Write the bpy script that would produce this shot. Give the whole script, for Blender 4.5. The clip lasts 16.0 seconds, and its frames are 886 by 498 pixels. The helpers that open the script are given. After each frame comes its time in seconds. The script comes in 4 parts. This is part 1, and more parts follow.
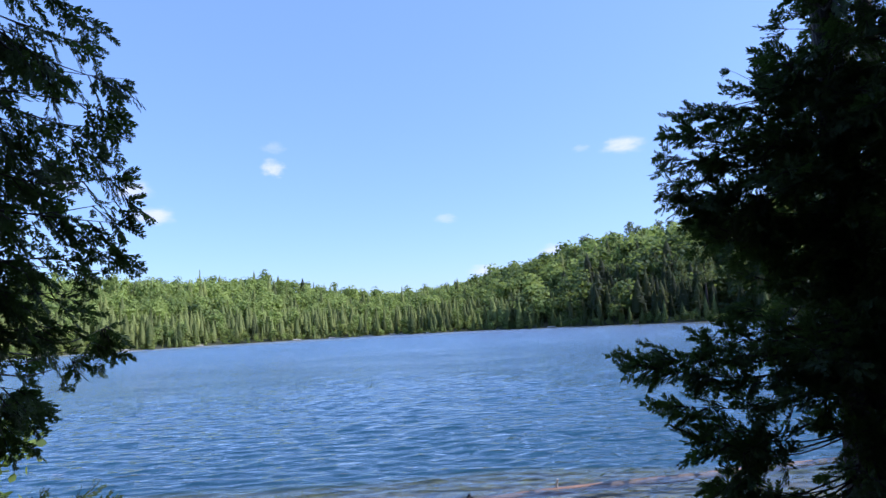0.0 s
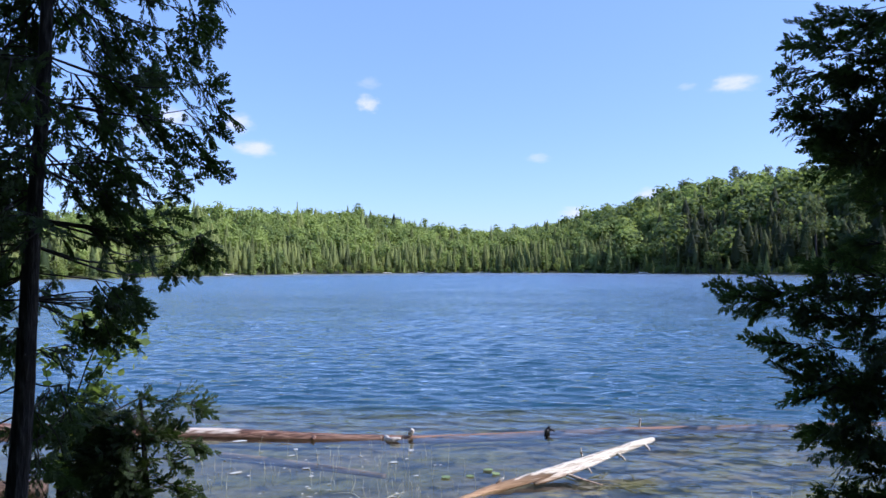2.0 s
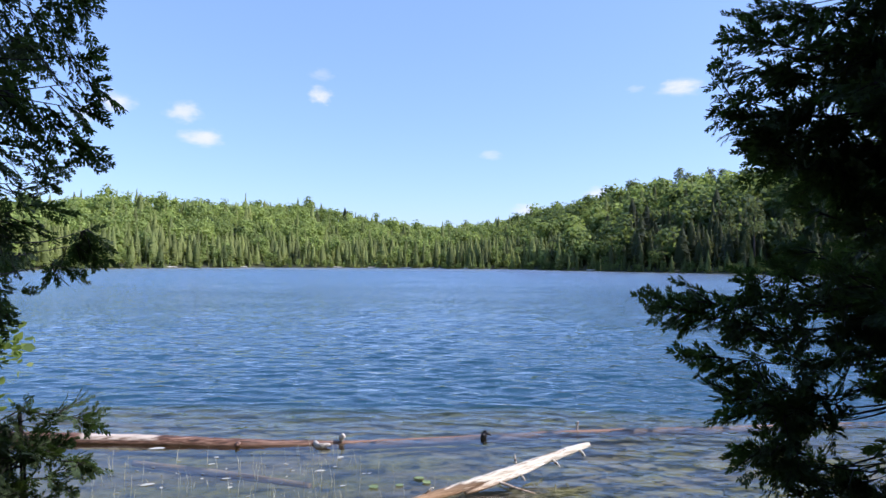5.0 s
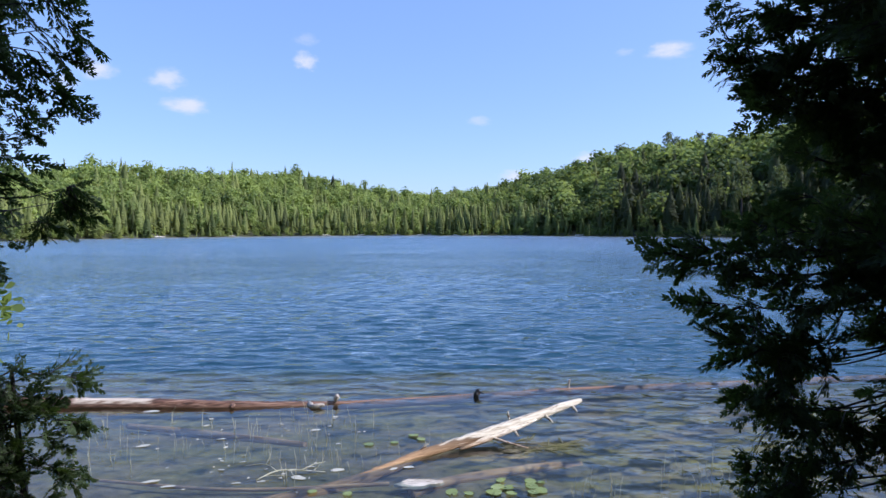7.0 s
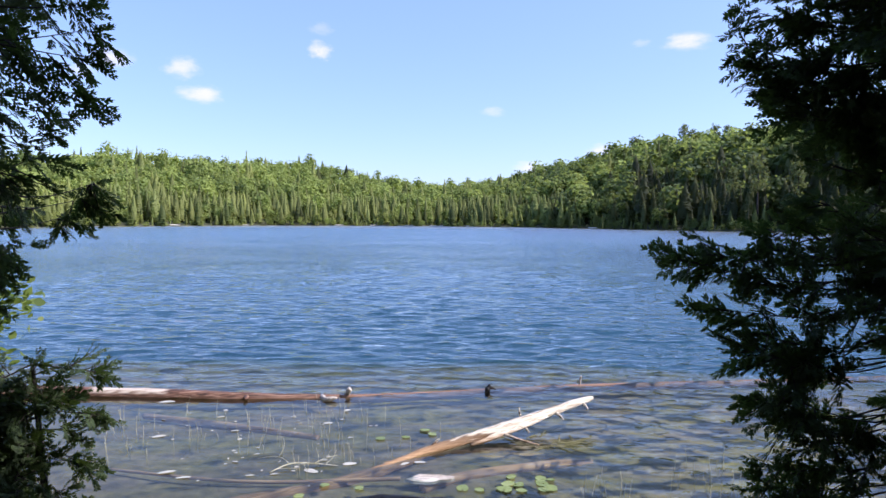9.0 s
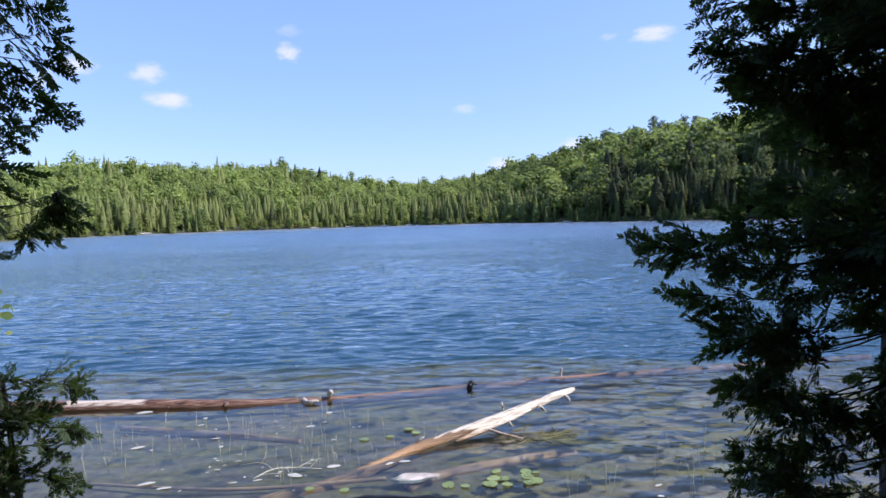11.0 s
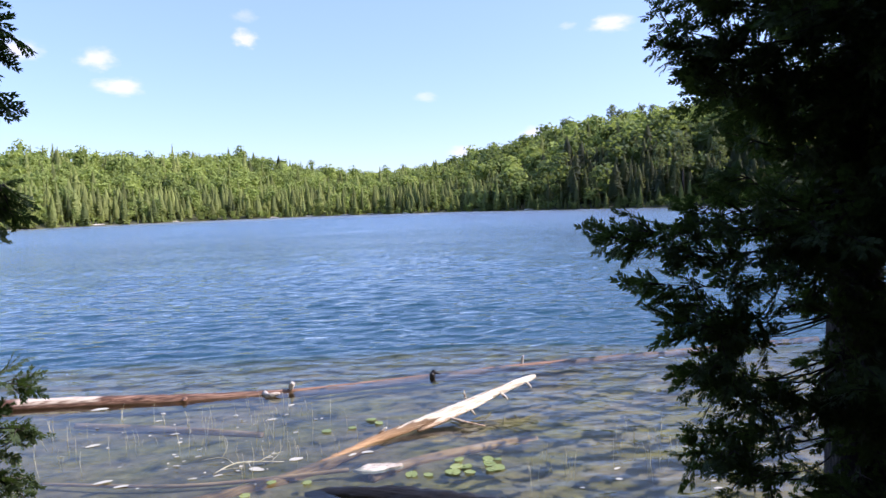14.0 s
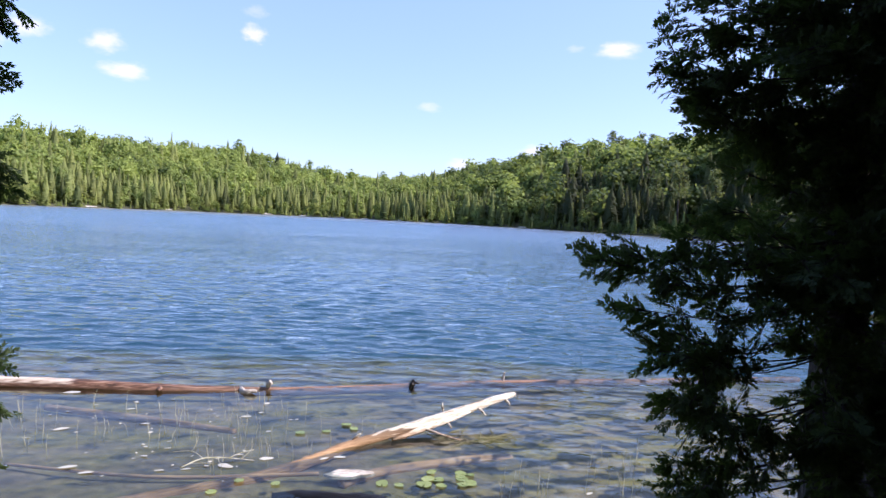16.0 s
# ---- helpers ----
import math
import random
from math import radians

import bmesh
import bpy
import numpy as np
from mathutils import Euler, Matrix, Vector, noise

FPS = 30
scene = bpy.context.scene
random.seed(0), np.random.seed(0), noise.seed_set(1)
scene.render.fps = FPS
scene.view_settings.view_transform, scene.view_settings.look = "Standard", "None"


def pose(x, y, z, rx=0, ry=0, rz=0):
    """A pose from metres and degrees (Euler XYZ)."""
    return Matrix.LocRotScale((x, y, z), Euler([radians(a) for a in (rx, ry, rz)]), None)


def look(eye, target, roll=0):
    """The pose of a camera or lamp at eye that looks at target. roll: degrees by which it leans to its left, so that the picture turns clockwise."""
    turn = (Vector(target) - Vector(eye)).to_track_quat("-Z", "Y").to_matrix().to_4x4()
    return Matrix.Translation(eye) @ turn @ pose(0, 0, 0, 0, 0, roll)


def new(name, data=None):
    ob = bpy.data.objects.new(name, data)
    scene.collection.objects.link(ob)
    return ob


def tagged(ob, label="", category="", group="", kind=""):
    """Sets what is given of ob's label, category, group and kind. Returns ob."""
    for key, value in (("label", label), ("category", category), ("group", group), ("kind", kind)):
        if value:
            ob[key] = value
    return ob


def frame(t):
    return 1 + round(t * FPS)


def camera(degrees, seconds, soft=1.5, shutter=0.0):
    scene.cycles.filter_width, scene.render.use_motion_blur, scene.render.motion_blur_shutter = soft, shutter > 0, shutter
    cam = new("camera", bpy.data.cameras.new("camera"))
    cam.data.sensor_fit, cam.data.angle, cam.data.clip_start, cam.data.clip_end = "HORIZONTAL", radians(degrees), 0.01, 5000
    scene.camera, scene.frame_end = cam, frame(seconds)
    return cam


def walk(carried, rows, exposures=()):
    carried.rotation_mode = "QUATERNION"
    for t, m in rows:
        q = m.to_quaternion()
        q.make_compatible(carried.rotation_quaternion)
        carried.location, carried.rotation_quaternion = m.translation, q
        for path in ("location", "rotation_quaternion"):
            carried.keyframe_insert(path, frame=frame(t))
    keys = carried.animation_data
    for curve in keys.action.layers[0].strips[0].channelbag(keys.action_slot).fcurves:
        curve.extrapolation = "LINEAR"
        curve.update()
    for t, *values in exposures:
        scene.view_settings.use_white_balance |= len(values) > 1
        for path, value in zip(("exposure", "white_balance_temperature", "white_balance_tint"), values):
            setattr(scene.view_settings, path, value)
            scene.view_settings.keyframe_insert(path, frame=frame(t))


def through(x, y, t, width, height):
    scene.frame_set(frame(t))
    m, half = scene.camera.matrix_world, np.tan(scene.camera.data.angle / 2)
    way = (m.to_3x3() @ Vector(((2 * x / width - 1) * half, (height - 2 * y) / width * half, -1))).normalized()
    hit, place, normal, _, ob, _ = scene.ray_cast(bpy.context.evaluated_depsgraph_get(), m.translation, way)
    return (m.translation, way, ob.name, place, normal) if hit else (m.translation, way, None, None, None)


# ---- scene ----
cam = camera(68.6, 16.0)
PATH = [
    (0, (-0.078, -0.268, 2.3), (-0.1, 1.717, 2.539), -3.1),
    (0.5, (-0.154, -0.265, 2.272), (-0.323, 1.716, 2.487), 1.9),
    (1, (-0.117, -0.253, 2.234), (-0.333, 1.73, 2.374), 0.2),
    (1.5, (-0.063, -0.249, 2.202), (-0.247, 1.74, 2.303), 0.5),
    (2, (-0.069, -0.134, 2.19), (-0.371, 1.842, 2.25), -0.3),
    (2.5, (0.061, 0.019, 2.161), (-0.494, 1.941, 2.142), -0.4),
    (3, (0.077, 0.12, 2.152), (-0.508, 2.032, 2.078), 1.1),
    (3.5, (0.096, 0.197, 2.207), (-0.256, 2.165, 2.157), -1.0),
    (4, (0.102, 0.182, 2.243), (-0.109, 2.17, 2.306), 0.1),
    (6.5, (0.049, 0.238, 2.175), (-0.066, 2.234, 2.143), -0.2),
    (7, (0.054, 0.231, 2.154), (-0.067, 2.227, 2.098), -0.2),
    (7.5, (0.062, 0.23, 2.167), (-0.126, 2.221, 2.138), -2.0),
    (8, (0.049, 0.234, 2.153), (-0.181, 2.221, 2.127), 1.2),
    (8.5, (0.062, 0.222, 2.153), (-0.146, 2.207, 2.032), 1.0),
    (9, (0.047, 0.212, 2.213), (-0.112, 2.204, 2.129), 0.4),
    (11.5, (0.042, 0.24, 2.194), (-0.043, 2.236, 2.097), -1.7),
    (12, (0.045, 0.247, 2.19), (-0.049, 2.241, 2.065), -2.0),
    (12.5, (0.061, 0.239, 2.19), (-0.018, 2.232, 2.051), -1.4),
    (13, (0.068, 0.23, 2.193), (0.0, 2.224, 2.06), -1.1),
    (13.5, (0.071, 0.221, 2.205), (0.019, 2.216, 2.076), -1.5),
    (14, (0.053, 0.231, 2.213), (0.081, 2.227, 2.085), -2.0),
    (14.5, (0.033, 0.257, 2.2), (0.061, 2.255, 2.107), 1.9),
    (15, (0.062, 0.248, 2.193), (0.086, 2.246, 2.108), 3.0),
    (15.5, (0.073, 0.241, 2.194), (0.185, 2.236, 2.107), 2.6),
    (16, (0.065, 0.262, 2.202), (0.119, 2.259, 2.108), 2.8),
]
EXPOSURES = [(0, 0.52, 5560, 23), (3, 0.45, 5780, 24), (4, 0.63, 5970, 24), (6.5, 0.34, 5820, 21), (8, 0.33, 5820, 21), (8.5, 0.35, 5870, 24), (9, 0.64, 6170, 26), (11.5, 0.46, 5870, 25), (12.5, 0.77, 6320, 28), (16, 0.8, 6370, 28)]
walk(cam, [(t, look(eye, target, roll)) for t, eye, target, roll in PATH], EXPOSURES)

# ---- light ----
SUN_AZ, SUN_EL = radians(92), radians(42)
SUN_DIR = Vector((math.sin(SUN_AZ) * math.cos(SUN_EL), math.cos(SUN_AZ) * math.cos(SUN_EL), math.sin(SUN_EL)))
world = bpy.data.worlds.new("sky")
world.use_nodes = True
scene.world = world
wn = world.node_tree.nodes
sky = wn.new("ShaderNodeTexSky")
sky.sky_type = "NISHITA"
sky.sun_disc = False
sky.sun_elevation, sky.sun_rotation = SUN_EL, SUN_AZ
sky.altitude, sky.air_density, sky.dust_density, sky.ozone_density = 300, 0.95, 1.1, 2.3
rich = wn.new("ShaderNodeHueSaturation")
rich.inputs["Saturation"].default_value = 1.05
world.node_tree.links.new(sky.outputs[0], rich.inputs["Color"])
thin_haze = wn.new("ShaderNodeMix")
thin_haze.data_type = "RGBA"
thin_haze.inputs[0].default_value = 0.4
thin_haze.inputs[7].default_value = (1.95, 3.27, 5.75, 1)
world.node_tree.links.new(rich.outputs[0], thin_haze.inputs[6])
world.node_tree.links.new(thin_haze.outputs[2], wn["Background"].inputs[0])
wn["Background"].inputs[1].default_value = 0.15
sun = new("sun", bpy.data.lights.new("sun", "SUN"))
sun.data.energy, sun.data.angle, sun.data.color = 5.0, radians(0.5), (1.0, 0.95, 0.86)
sun.matrix_world = look(SUN_DIR * 100, (0, 0, 0))


# ---- materials ----
class Nodes:
    """A small writer of node trees."""

    def __init__(self, name):
        self.mat = bpy.data.materials.new(name)
        self.mat.use_nodes = True
        self.tree = self.mat.node_tree
        self.tree.nodes.clear()

    def add(self, kind, settings=None, **sockets):
        n = self.tree.nodes.new("ShaderNode" + kind)
        for key, value in (settings or {}).items():
            setattr(n, key, value)
        for key, value in sockets.items():
            self.put(n, key.replace("_", " "), value)
        return n

    def put(self, n, key, value):
        socket = n.inputs[int(key[1:])] if key[0] == "i" and key[1:].isdigit() else n.inputs[key]
        if hasattr(value, "is_output"):
            self.tree.links.new(value, socket)
        else:
            socket.default_value = value

    def ramp(self, fac, *stops):
        n = self.add("ValToRGB", None, Fac=fac)
        e = n.color_ramp.elements
        while len(e) < len(stops):
            e.new(0.5)
        for slot, (at, col) in zip(e, stops):
            slot.position, slot.color = at, (*col, 1)
        return n.outputs[0]

    def mix(self, fac, a, b, how="MIX"):
        n = self.tree.nodes.new("ShaderNodeMix")
        n.data_type, n.blend_type = "RGBA", how
        self.put(n, "i0", fac), self.put(n, "i6", a), self.put(n, "i7", b)
        return n.outputs[2]

    def noise(self, scale, detail=4.0, stretch=None, rough=0.55, where="Object"):
        co = self.add("TexCoord").outputs[where] if where != "Position" else self.add("NewGeometry").outputs["Position"]
        if stretch:
            co = self.add("Mapping", None, Vector=co, Scale=stretch).outputs[0]
        return self.add("TexNoise", None, Vector=co, Scale=scale, Detail=detail, Roughness=rough).outputs[0]

    def bump(self, height, distance, strength=1.0, normal=None):
        n = self.add("Bump", None, Height=height, Distance=distance, Strength=strength)
        if normal is not None:
            self.put(n, "Normal", normal)
        return n.outputs[0]

    def done(self, shader):
        out = self.tree.nodes.new("ShaderNodeOutputMaterial")
        self.tree.links.new(shader, out.inputs[0])
        return self.mat


def rgb(c):
    return (*c, 1)


def wood_material(name, dark, mid, pale, stretch, scale=6.0, pale_from=0.6, rough=0.85, bump=0.01):
    n = Nodes(name)
    grain = n.noise(scale, 6, stretch)
    stain = n.noise(1.3, 3)
    col = n.ramp(grain, (0.3, dark), (0.52, mid), (0.75, pale))
    col = n.mix(n.ramp(stain, (pale_from - 0.1, (0, 0, 0)), (pale_from + 0.08, (1, 1, 1))), col, rgb(pale))
    p = n.add("BsdfPrincipled", None, Base_Color=col, Roughness=rough, Normal=n.bump(grain, bump))
    return n.done(p.outputs[0])


def leaf_material(name, dark, light, through, part=0.35, rough=0.55, source="island", patch=0.0, open_part=0.0):
    """Foliage: some light is let through. Varied from leaf to leaf and from plant to plant."""
    n = Nodes(name)
    isle = n.add("NewGeometry").outputs["Random Per Island"]
    if source == "tint":
        isle = n.add("Attribute", {"attribute_name": "tint"}).outputs["Fac"]
    elif source == "object":
        one = n.add("ObjectInfo").outputs["Random"]
        isle = n.add("Math", {"operation": "MULTIPLY_ADD"}, i0=one, i1=0.8, i2=0.1).outputs[0]
    if source != "island":
        each = n.add("NewGeometry").outputs["Random Per Island"]
        isle = n.add("Math", {"operation": "MULTIPLY_ADD"}, i0=n.add("Math", {"operation": "SUBTRACT"}, i0=each, i1=0.5).outputs[0], i1=0.22, i2=isle).outputs[0]
    col = n.ramp(isle, (0.0, dark), (1.0, light))
    if patch:
        soft = n.noise(patch, 3, where="Position")
        col = n.mix(0.6, col, n.ramp(soft, (0.35, (0.62, 0.7, 0.72)), (0.65, (1.0, 1.0, 0.92))), "MULTIPLY")
    d = n.add("BsdfPrincipled", None, Base_Color=col, Roughness=rough)
    tcol = n.mix(0.5, col, rgb(through))
    t = n.add("BsdfTranslucent", None, Color=tcol)
    m = n.add("MixShader", None, i0=part, i1=d.outputs[0], i2=t.outputs[0])
    if open_part:
        m = n.add("MixShader", None, i0=open_part, i1=m.outputs[0], i2=n.add("BsdfTransparent").outputs[0])
    return n.done(m.outputs[0])


def plain_material(name, col, col2, scale, rough=0.8, bump=0.0, where="Object"):
    n = Nodes(name)
    s = n.noise(scale, 5, where=where)
    p = n.add("BsdfPrincipled", None, Base_Color=n.ramp(s, (0.3, col), (0.7, col2)), Roughness=rough)
    if bump:
        n.put(p, "Normal", n.bump(s, bump))
    return n.done(p.outputs[0])


def water_material():
    """Clear lake water: mirror by angle, the rest lets the bed show, faintly green-brown."""
    n = Nodes("lake_water")
    a = n.noise(3.3, 2, (0.42, 1.0, 1.0), 0.5, "Position")
    b = n.noise(8.0, 2, (0.45, 1.0, 1.0), 0.5, "Position")
    c = n.noise(0.12, 2, (0.5, 1.0, 1.0), 0.5, "Position")
    calm = n.add("Attribute", {"attribute_name": "calm"}).outputs["Fac"]
    gust = n.add("Math", {"operation": "MULTIPLY"}, i0=calm, i1=n.ramp(c, (0.35, (0.65, 0.65, 0.65)), (0.65, (1, 1, 1)))).outputs[0]
    norm = n.bump(b, 0.026, gust, n.bump(a, 0.1, gust))
    chop = n.add("Attribute", {"attribute_name": "chop"}).outputs["Fac"]
    # waves run towards the near bank and show it their steeper sides, all the more the flatter they are seen
    lean = n.add("Math", {"operation": "MULTIPLY_ADD"}, i0=chop, i1=0.55, i2=0.02).outputs[0]
    lean = n.add("Math", {"operation": "MULTIPLY"}, i0=lean, i1=calm).outputs[0]
    lean = n.add("VectorMath", {"operation": "SCALE"}, i0=(0.0, -1.0, 0.0), Scale=lean).outputs[0]
    level = norm
    norm = n.add("VectorMath", {"operation": "ADD"}, i0=norm, i1=lean).outputs[0]
    norm = n.add("VectorMath", {"operation": "NORMALIZE"}, i0=norm).outputs[0]
    g = n.add("BsdfGlossy", None, Color=(1, 1, 1, 1), Roughness=chop, Normal=norm)
    t = n.add("BsdfTransparent", None, Color=(0.80, 0.86, 0.80, 1))
    f = n.add("Fresnel", None, IOR=1.333, Normal=level)
    # far off, the waves turn their faces to the eye and mirror less
    less = n.add("MapRange", None, Value=chop, From_Min=0.02, From_Max=0.3, To_Min=1.0, To_Max=0.78).outputs[0]
    f = n.add("Math", {"operation": "MULTIPLY"}, i0=f.outputs[0], i1=less)
    m = n.add("MixShader", None, i0=f.outputs[0], i1=t.outputs[0], i2=g.outputs[0])
    return n.done(m.outputs[0])


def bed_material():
    """Ground: forest litter on the bank, silt and pale sand in the shallows; where it falls away, the deep water's
    green and blue painted on the bed.
    """
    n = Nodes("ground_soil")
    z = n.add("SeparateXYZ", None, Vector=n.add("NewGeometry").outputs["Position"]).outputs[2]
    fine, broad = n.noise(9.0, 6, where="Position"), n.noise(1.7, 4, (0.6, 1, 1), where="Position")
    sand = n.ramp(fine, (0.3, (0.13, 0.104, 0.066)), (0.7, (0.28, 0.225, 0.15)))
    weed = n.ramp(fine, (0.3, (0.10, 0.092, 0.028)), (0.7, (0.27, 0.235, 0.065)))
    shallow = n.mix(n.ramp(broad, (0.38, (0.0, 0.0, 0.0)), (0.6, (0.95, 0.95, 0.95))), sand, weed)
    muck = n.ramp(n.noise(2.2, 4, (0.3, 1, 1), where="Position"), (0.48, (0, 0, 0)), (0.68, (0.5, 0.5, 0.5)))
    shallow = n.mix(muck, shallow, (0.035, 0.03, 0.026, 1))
    # scattered light of the deep water, painted as blue and green bed colour
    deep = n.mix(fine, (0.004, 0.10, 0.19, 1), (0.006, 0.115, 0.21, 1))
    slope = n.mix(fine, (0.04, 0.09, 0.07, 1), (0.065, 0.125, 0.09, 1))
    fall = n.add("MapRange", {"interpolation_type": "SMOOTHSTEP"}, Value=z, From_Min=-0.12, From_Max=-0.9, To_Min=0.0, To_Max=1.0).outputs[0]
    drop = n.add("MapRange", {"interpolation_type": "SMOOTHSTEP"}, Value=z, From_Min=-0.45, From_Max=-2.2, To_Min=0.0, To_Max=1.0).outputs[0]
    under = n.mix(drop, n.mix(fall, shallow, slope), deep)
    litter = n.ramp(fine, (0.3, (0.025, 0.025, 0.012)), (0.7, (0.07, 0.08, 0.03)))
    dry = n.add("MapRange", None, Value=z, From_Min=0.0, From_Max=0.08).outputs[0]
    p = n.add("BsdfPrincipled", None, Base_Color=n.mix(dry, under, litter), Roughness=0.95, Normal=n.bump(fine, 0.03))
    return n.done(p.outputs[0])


def cloud_material():
    n = Nodes("cloud_vapour")
    co = n.add("TexCoord").outputs["Object"]
    size = n.add("VectorMath", {"operation": "LENGTH"}, i0=co).outputs["Value"]
    seed = n.add("ObjectInfo").outputs["Random"]
    shift = n.add("VectorMath", {"operation": "MULTIPLY_ADD"}, i0=co, i1=(1, 1, 1), i2=n.add("CombineXYZ", None, X=seed, Y=seed, Z=seed).outputs[0])
    grow = n.add("VectorMath", {"operation": "SCALE"}, i0=n.add("CombineXYZ", None, X=seed, Y=seed, Z=seed).outputs[0], Scale=40.0)
    n.put(shift, "i2", grow.outputs[0])
    puff = n.add("TexNoise", None, Vector=shift.outputs[0], Scale=1.7, Detail=5.0, Roughness=0.55).outputs[0]
    body = n.add("Math", {"operation": "SUBTRACT"}, i0=puff, i1=size).outputs[0]
    dens = n.add("Attribute", {"attribute_type": "OBJECT", "attribute_name": "thick"}).outputs["Fac"]
    alpha = n.add("MapRange", {"interpolation_type": "SMOOTHSTEP"}, Value=body, From_Min=-0.42, From_Max=0.4, To_Min=0.0, To_Max=1.0).outputs[0]
    alpha = n.add("Math", {"operation": "MULTIPLY"}, i0=alpha, i1=dens).outputs[0]
    # the sunlit white of the clouds is put in as a glow
    e = n.add("Emission", None, Color=(0.94, 0.97, 1.0, 1), Strength=0.7)
    t = n.add("BsdfTransparent")
    return n.done(n.add("MixShader", None, i0=alpha, i1=t.outputs[0], i2=e.outputs[0]).outputs[0])


WATER, BED, CLOUD = water_material(), bed_material(), cloud_material()
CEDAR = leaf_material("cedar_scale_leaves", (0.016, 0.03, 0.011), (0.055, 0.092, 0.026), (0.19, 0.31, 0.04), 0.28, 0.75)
SHRUB_LEAF = leaf_material("broad_green_leaves", (0.08, 0.14, 0.03), (0.2, 0.27, 0.05), (0.34, 0.46, 0.06), 0.5)
# the dark end gives the shade tinted into the right hill's foot
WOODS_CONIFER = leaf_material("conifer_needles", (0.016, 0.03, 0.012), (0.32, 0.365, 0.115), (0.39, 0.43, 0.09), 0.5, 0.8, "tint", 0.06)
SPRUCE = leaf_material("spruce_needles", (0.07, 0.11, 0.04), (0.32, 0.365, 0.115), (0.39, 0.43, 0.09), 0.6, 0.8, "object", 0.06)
BIRCH = leaf_material("birch_leaves", (0.16, 0.21, 0.06), (0.36, 0.4, 0.11), (0.44, 0.5, 0.1), 0.6, 0.8, "object", 0.06)
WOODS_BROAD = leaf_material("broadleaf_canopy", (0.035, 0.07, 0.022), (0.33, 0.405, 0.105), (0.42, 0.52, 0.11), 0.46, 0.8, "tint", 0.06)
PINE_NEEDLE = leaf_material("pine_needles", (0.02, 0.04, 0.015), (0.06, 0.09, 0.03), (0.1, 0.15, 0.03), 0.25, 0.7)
PINE_FAR = leaf_material("far_pine_needles", (0.07, 0.10, 0.04), (0.15, 0.18, 0.07), (0.25, 0.3, 0.07), 0.45, 0.8, open_part=0.2)
BARK = wood_material("cedar_bark", (0.012, 0.011, 0.0095), (0.038, 0.034, 0.03), (0.12, 0.11, 0.098), (7, 7, 1.2), 8, 0.66, 0.95, 0.03)
TWIG = plain_material("twig_bark", (0.02, 0.015, 0.011), (0.05, 0.04, 0.03), 20)
LOG_PALE = wood_material("pale_driftwood", (0.26, 0.22, 0.18), (0.46, 0.42, 0.36), (0.64, 0.6, 0.53), (1, 9, 9), 6, 0.5, 0.8, 0.008)


def stained_material():
    """Bleached wood that turns orange-brown where it has lain in the water."""
    n = Nodes("bleached_wood")
    grain, crack = n.noise(6, 6, (1, 9, 9)), n.noise(2.2, 3, (0.22, 5, 5))
    dry = n.ramp(grain, (0.3, (0.36, 0.30, 0.21)), (0.5, (0.62, 0.56, 0.44)), (0.75, (0.78, 0.74, 0.61)))
    dry = n.mix(n.ramp(crack, (0.385, (1, 1, 1)), (0.41, (0, 0, 0))), dry, (0.13, 0.085, 0.05, 1))
    dry = n.mix(n.ramp(n.noise(14, 2, (0.12, 6, 6)), (0.33, (0.8, 0.8, 0.8)), (0.39, (0, 0, 0))), dry, (0.20, 0.14, 0.09, 1))
    wet = n.ramp(grain, (0.3, (0.2, 0.115, 0.055)), (0.7, (0.44, 0.28, 0.145)))
    z = n.add("SeparateXYZ", None, Vector=n.add("NewGeometry").outputs["Position"]).outputs[2]
    edge = n.add("Math", {"operation": "MULTIPLY_ADD"}, i0=grain, i1=0.06, i2=z).outputs[0]
    f = n.add("MapRange", None, Value=edge, From_Min=0.05, From_Max=0.13).outputs[0]
    p = n.add("BsdfPrincipled", None, Base_Color=n.mix(f, wet, dry), Roughness=0.8, Normal=n.bump(grain, 0.012))
    return n.done(p.outputs[0])


def bare_log_material():
    """Red-brown wet log with a bare pale stretch on its upper side."""
    n = Nodes("sodden_log")
    grain, stain = n.noise(7, 6, (0.6, 7, 7)), n.noise(2.2, 5, (0.6, 5, 5))
    red = n.ramp(grain, (0.38, (0.045, 0.024, 0.016)), (0.53, (0.17, 0.085, 0.052)), (0.68, (0.36, 0.23, 0.16)))
    pale = n.ramp(grain, (0.36, (0.22, 0.15, 0.10)), (0.44, (0.48, 0.40, 0.31)), (0.7, (0.68, 0.61, 0.52)))
    xyz = n.add("SeparateXYZ", None, Vector=n.add("NewGeometry").outputs["Position"])
    a = n.add("MapRange", None, Value=n.add("Math", {"operation": "ABSOLUTE"}, i0=n.add("Math", {"operation": "ADD"}, i0=xyz.outputs[0], i1=4.5).outputs[0]).outputs[0], From_Min=0.52, From_Max=0.44).outputs[0]
    b = n.add("MapRange", None, Value=xyz.outputs[2], From_Min=0.035, From_Max=0.06).outputs[0]
    f = n.add("Math", {"operation": "MULTIPLY"}, i0=a, i1=b).outputs[0]
    f = n.add("Math", {"operation": "MAXIMUM"}, i0=f, i1=n.ramp(stain, (0.58, (0, 0, 0)), (0.7, (0.45, 0.45, 0.45)))).outputs[0]
    wet = n.add("MapRange", None, Value=xyz.outputs[2], From_Min=0.0, From_Max=0.045).outputs[0]
    col = n.mix(wet, n.mix(0.6, red, (0.26, 0.15, 0.095, 1)), n.mix(f, red, pale))
    p = n.add("BsdfPrincipled", None, Base_Color=col, Roughness=0.65, Normal=n.bump(grain, 0.012))
    return n.done(p.outputs[0])


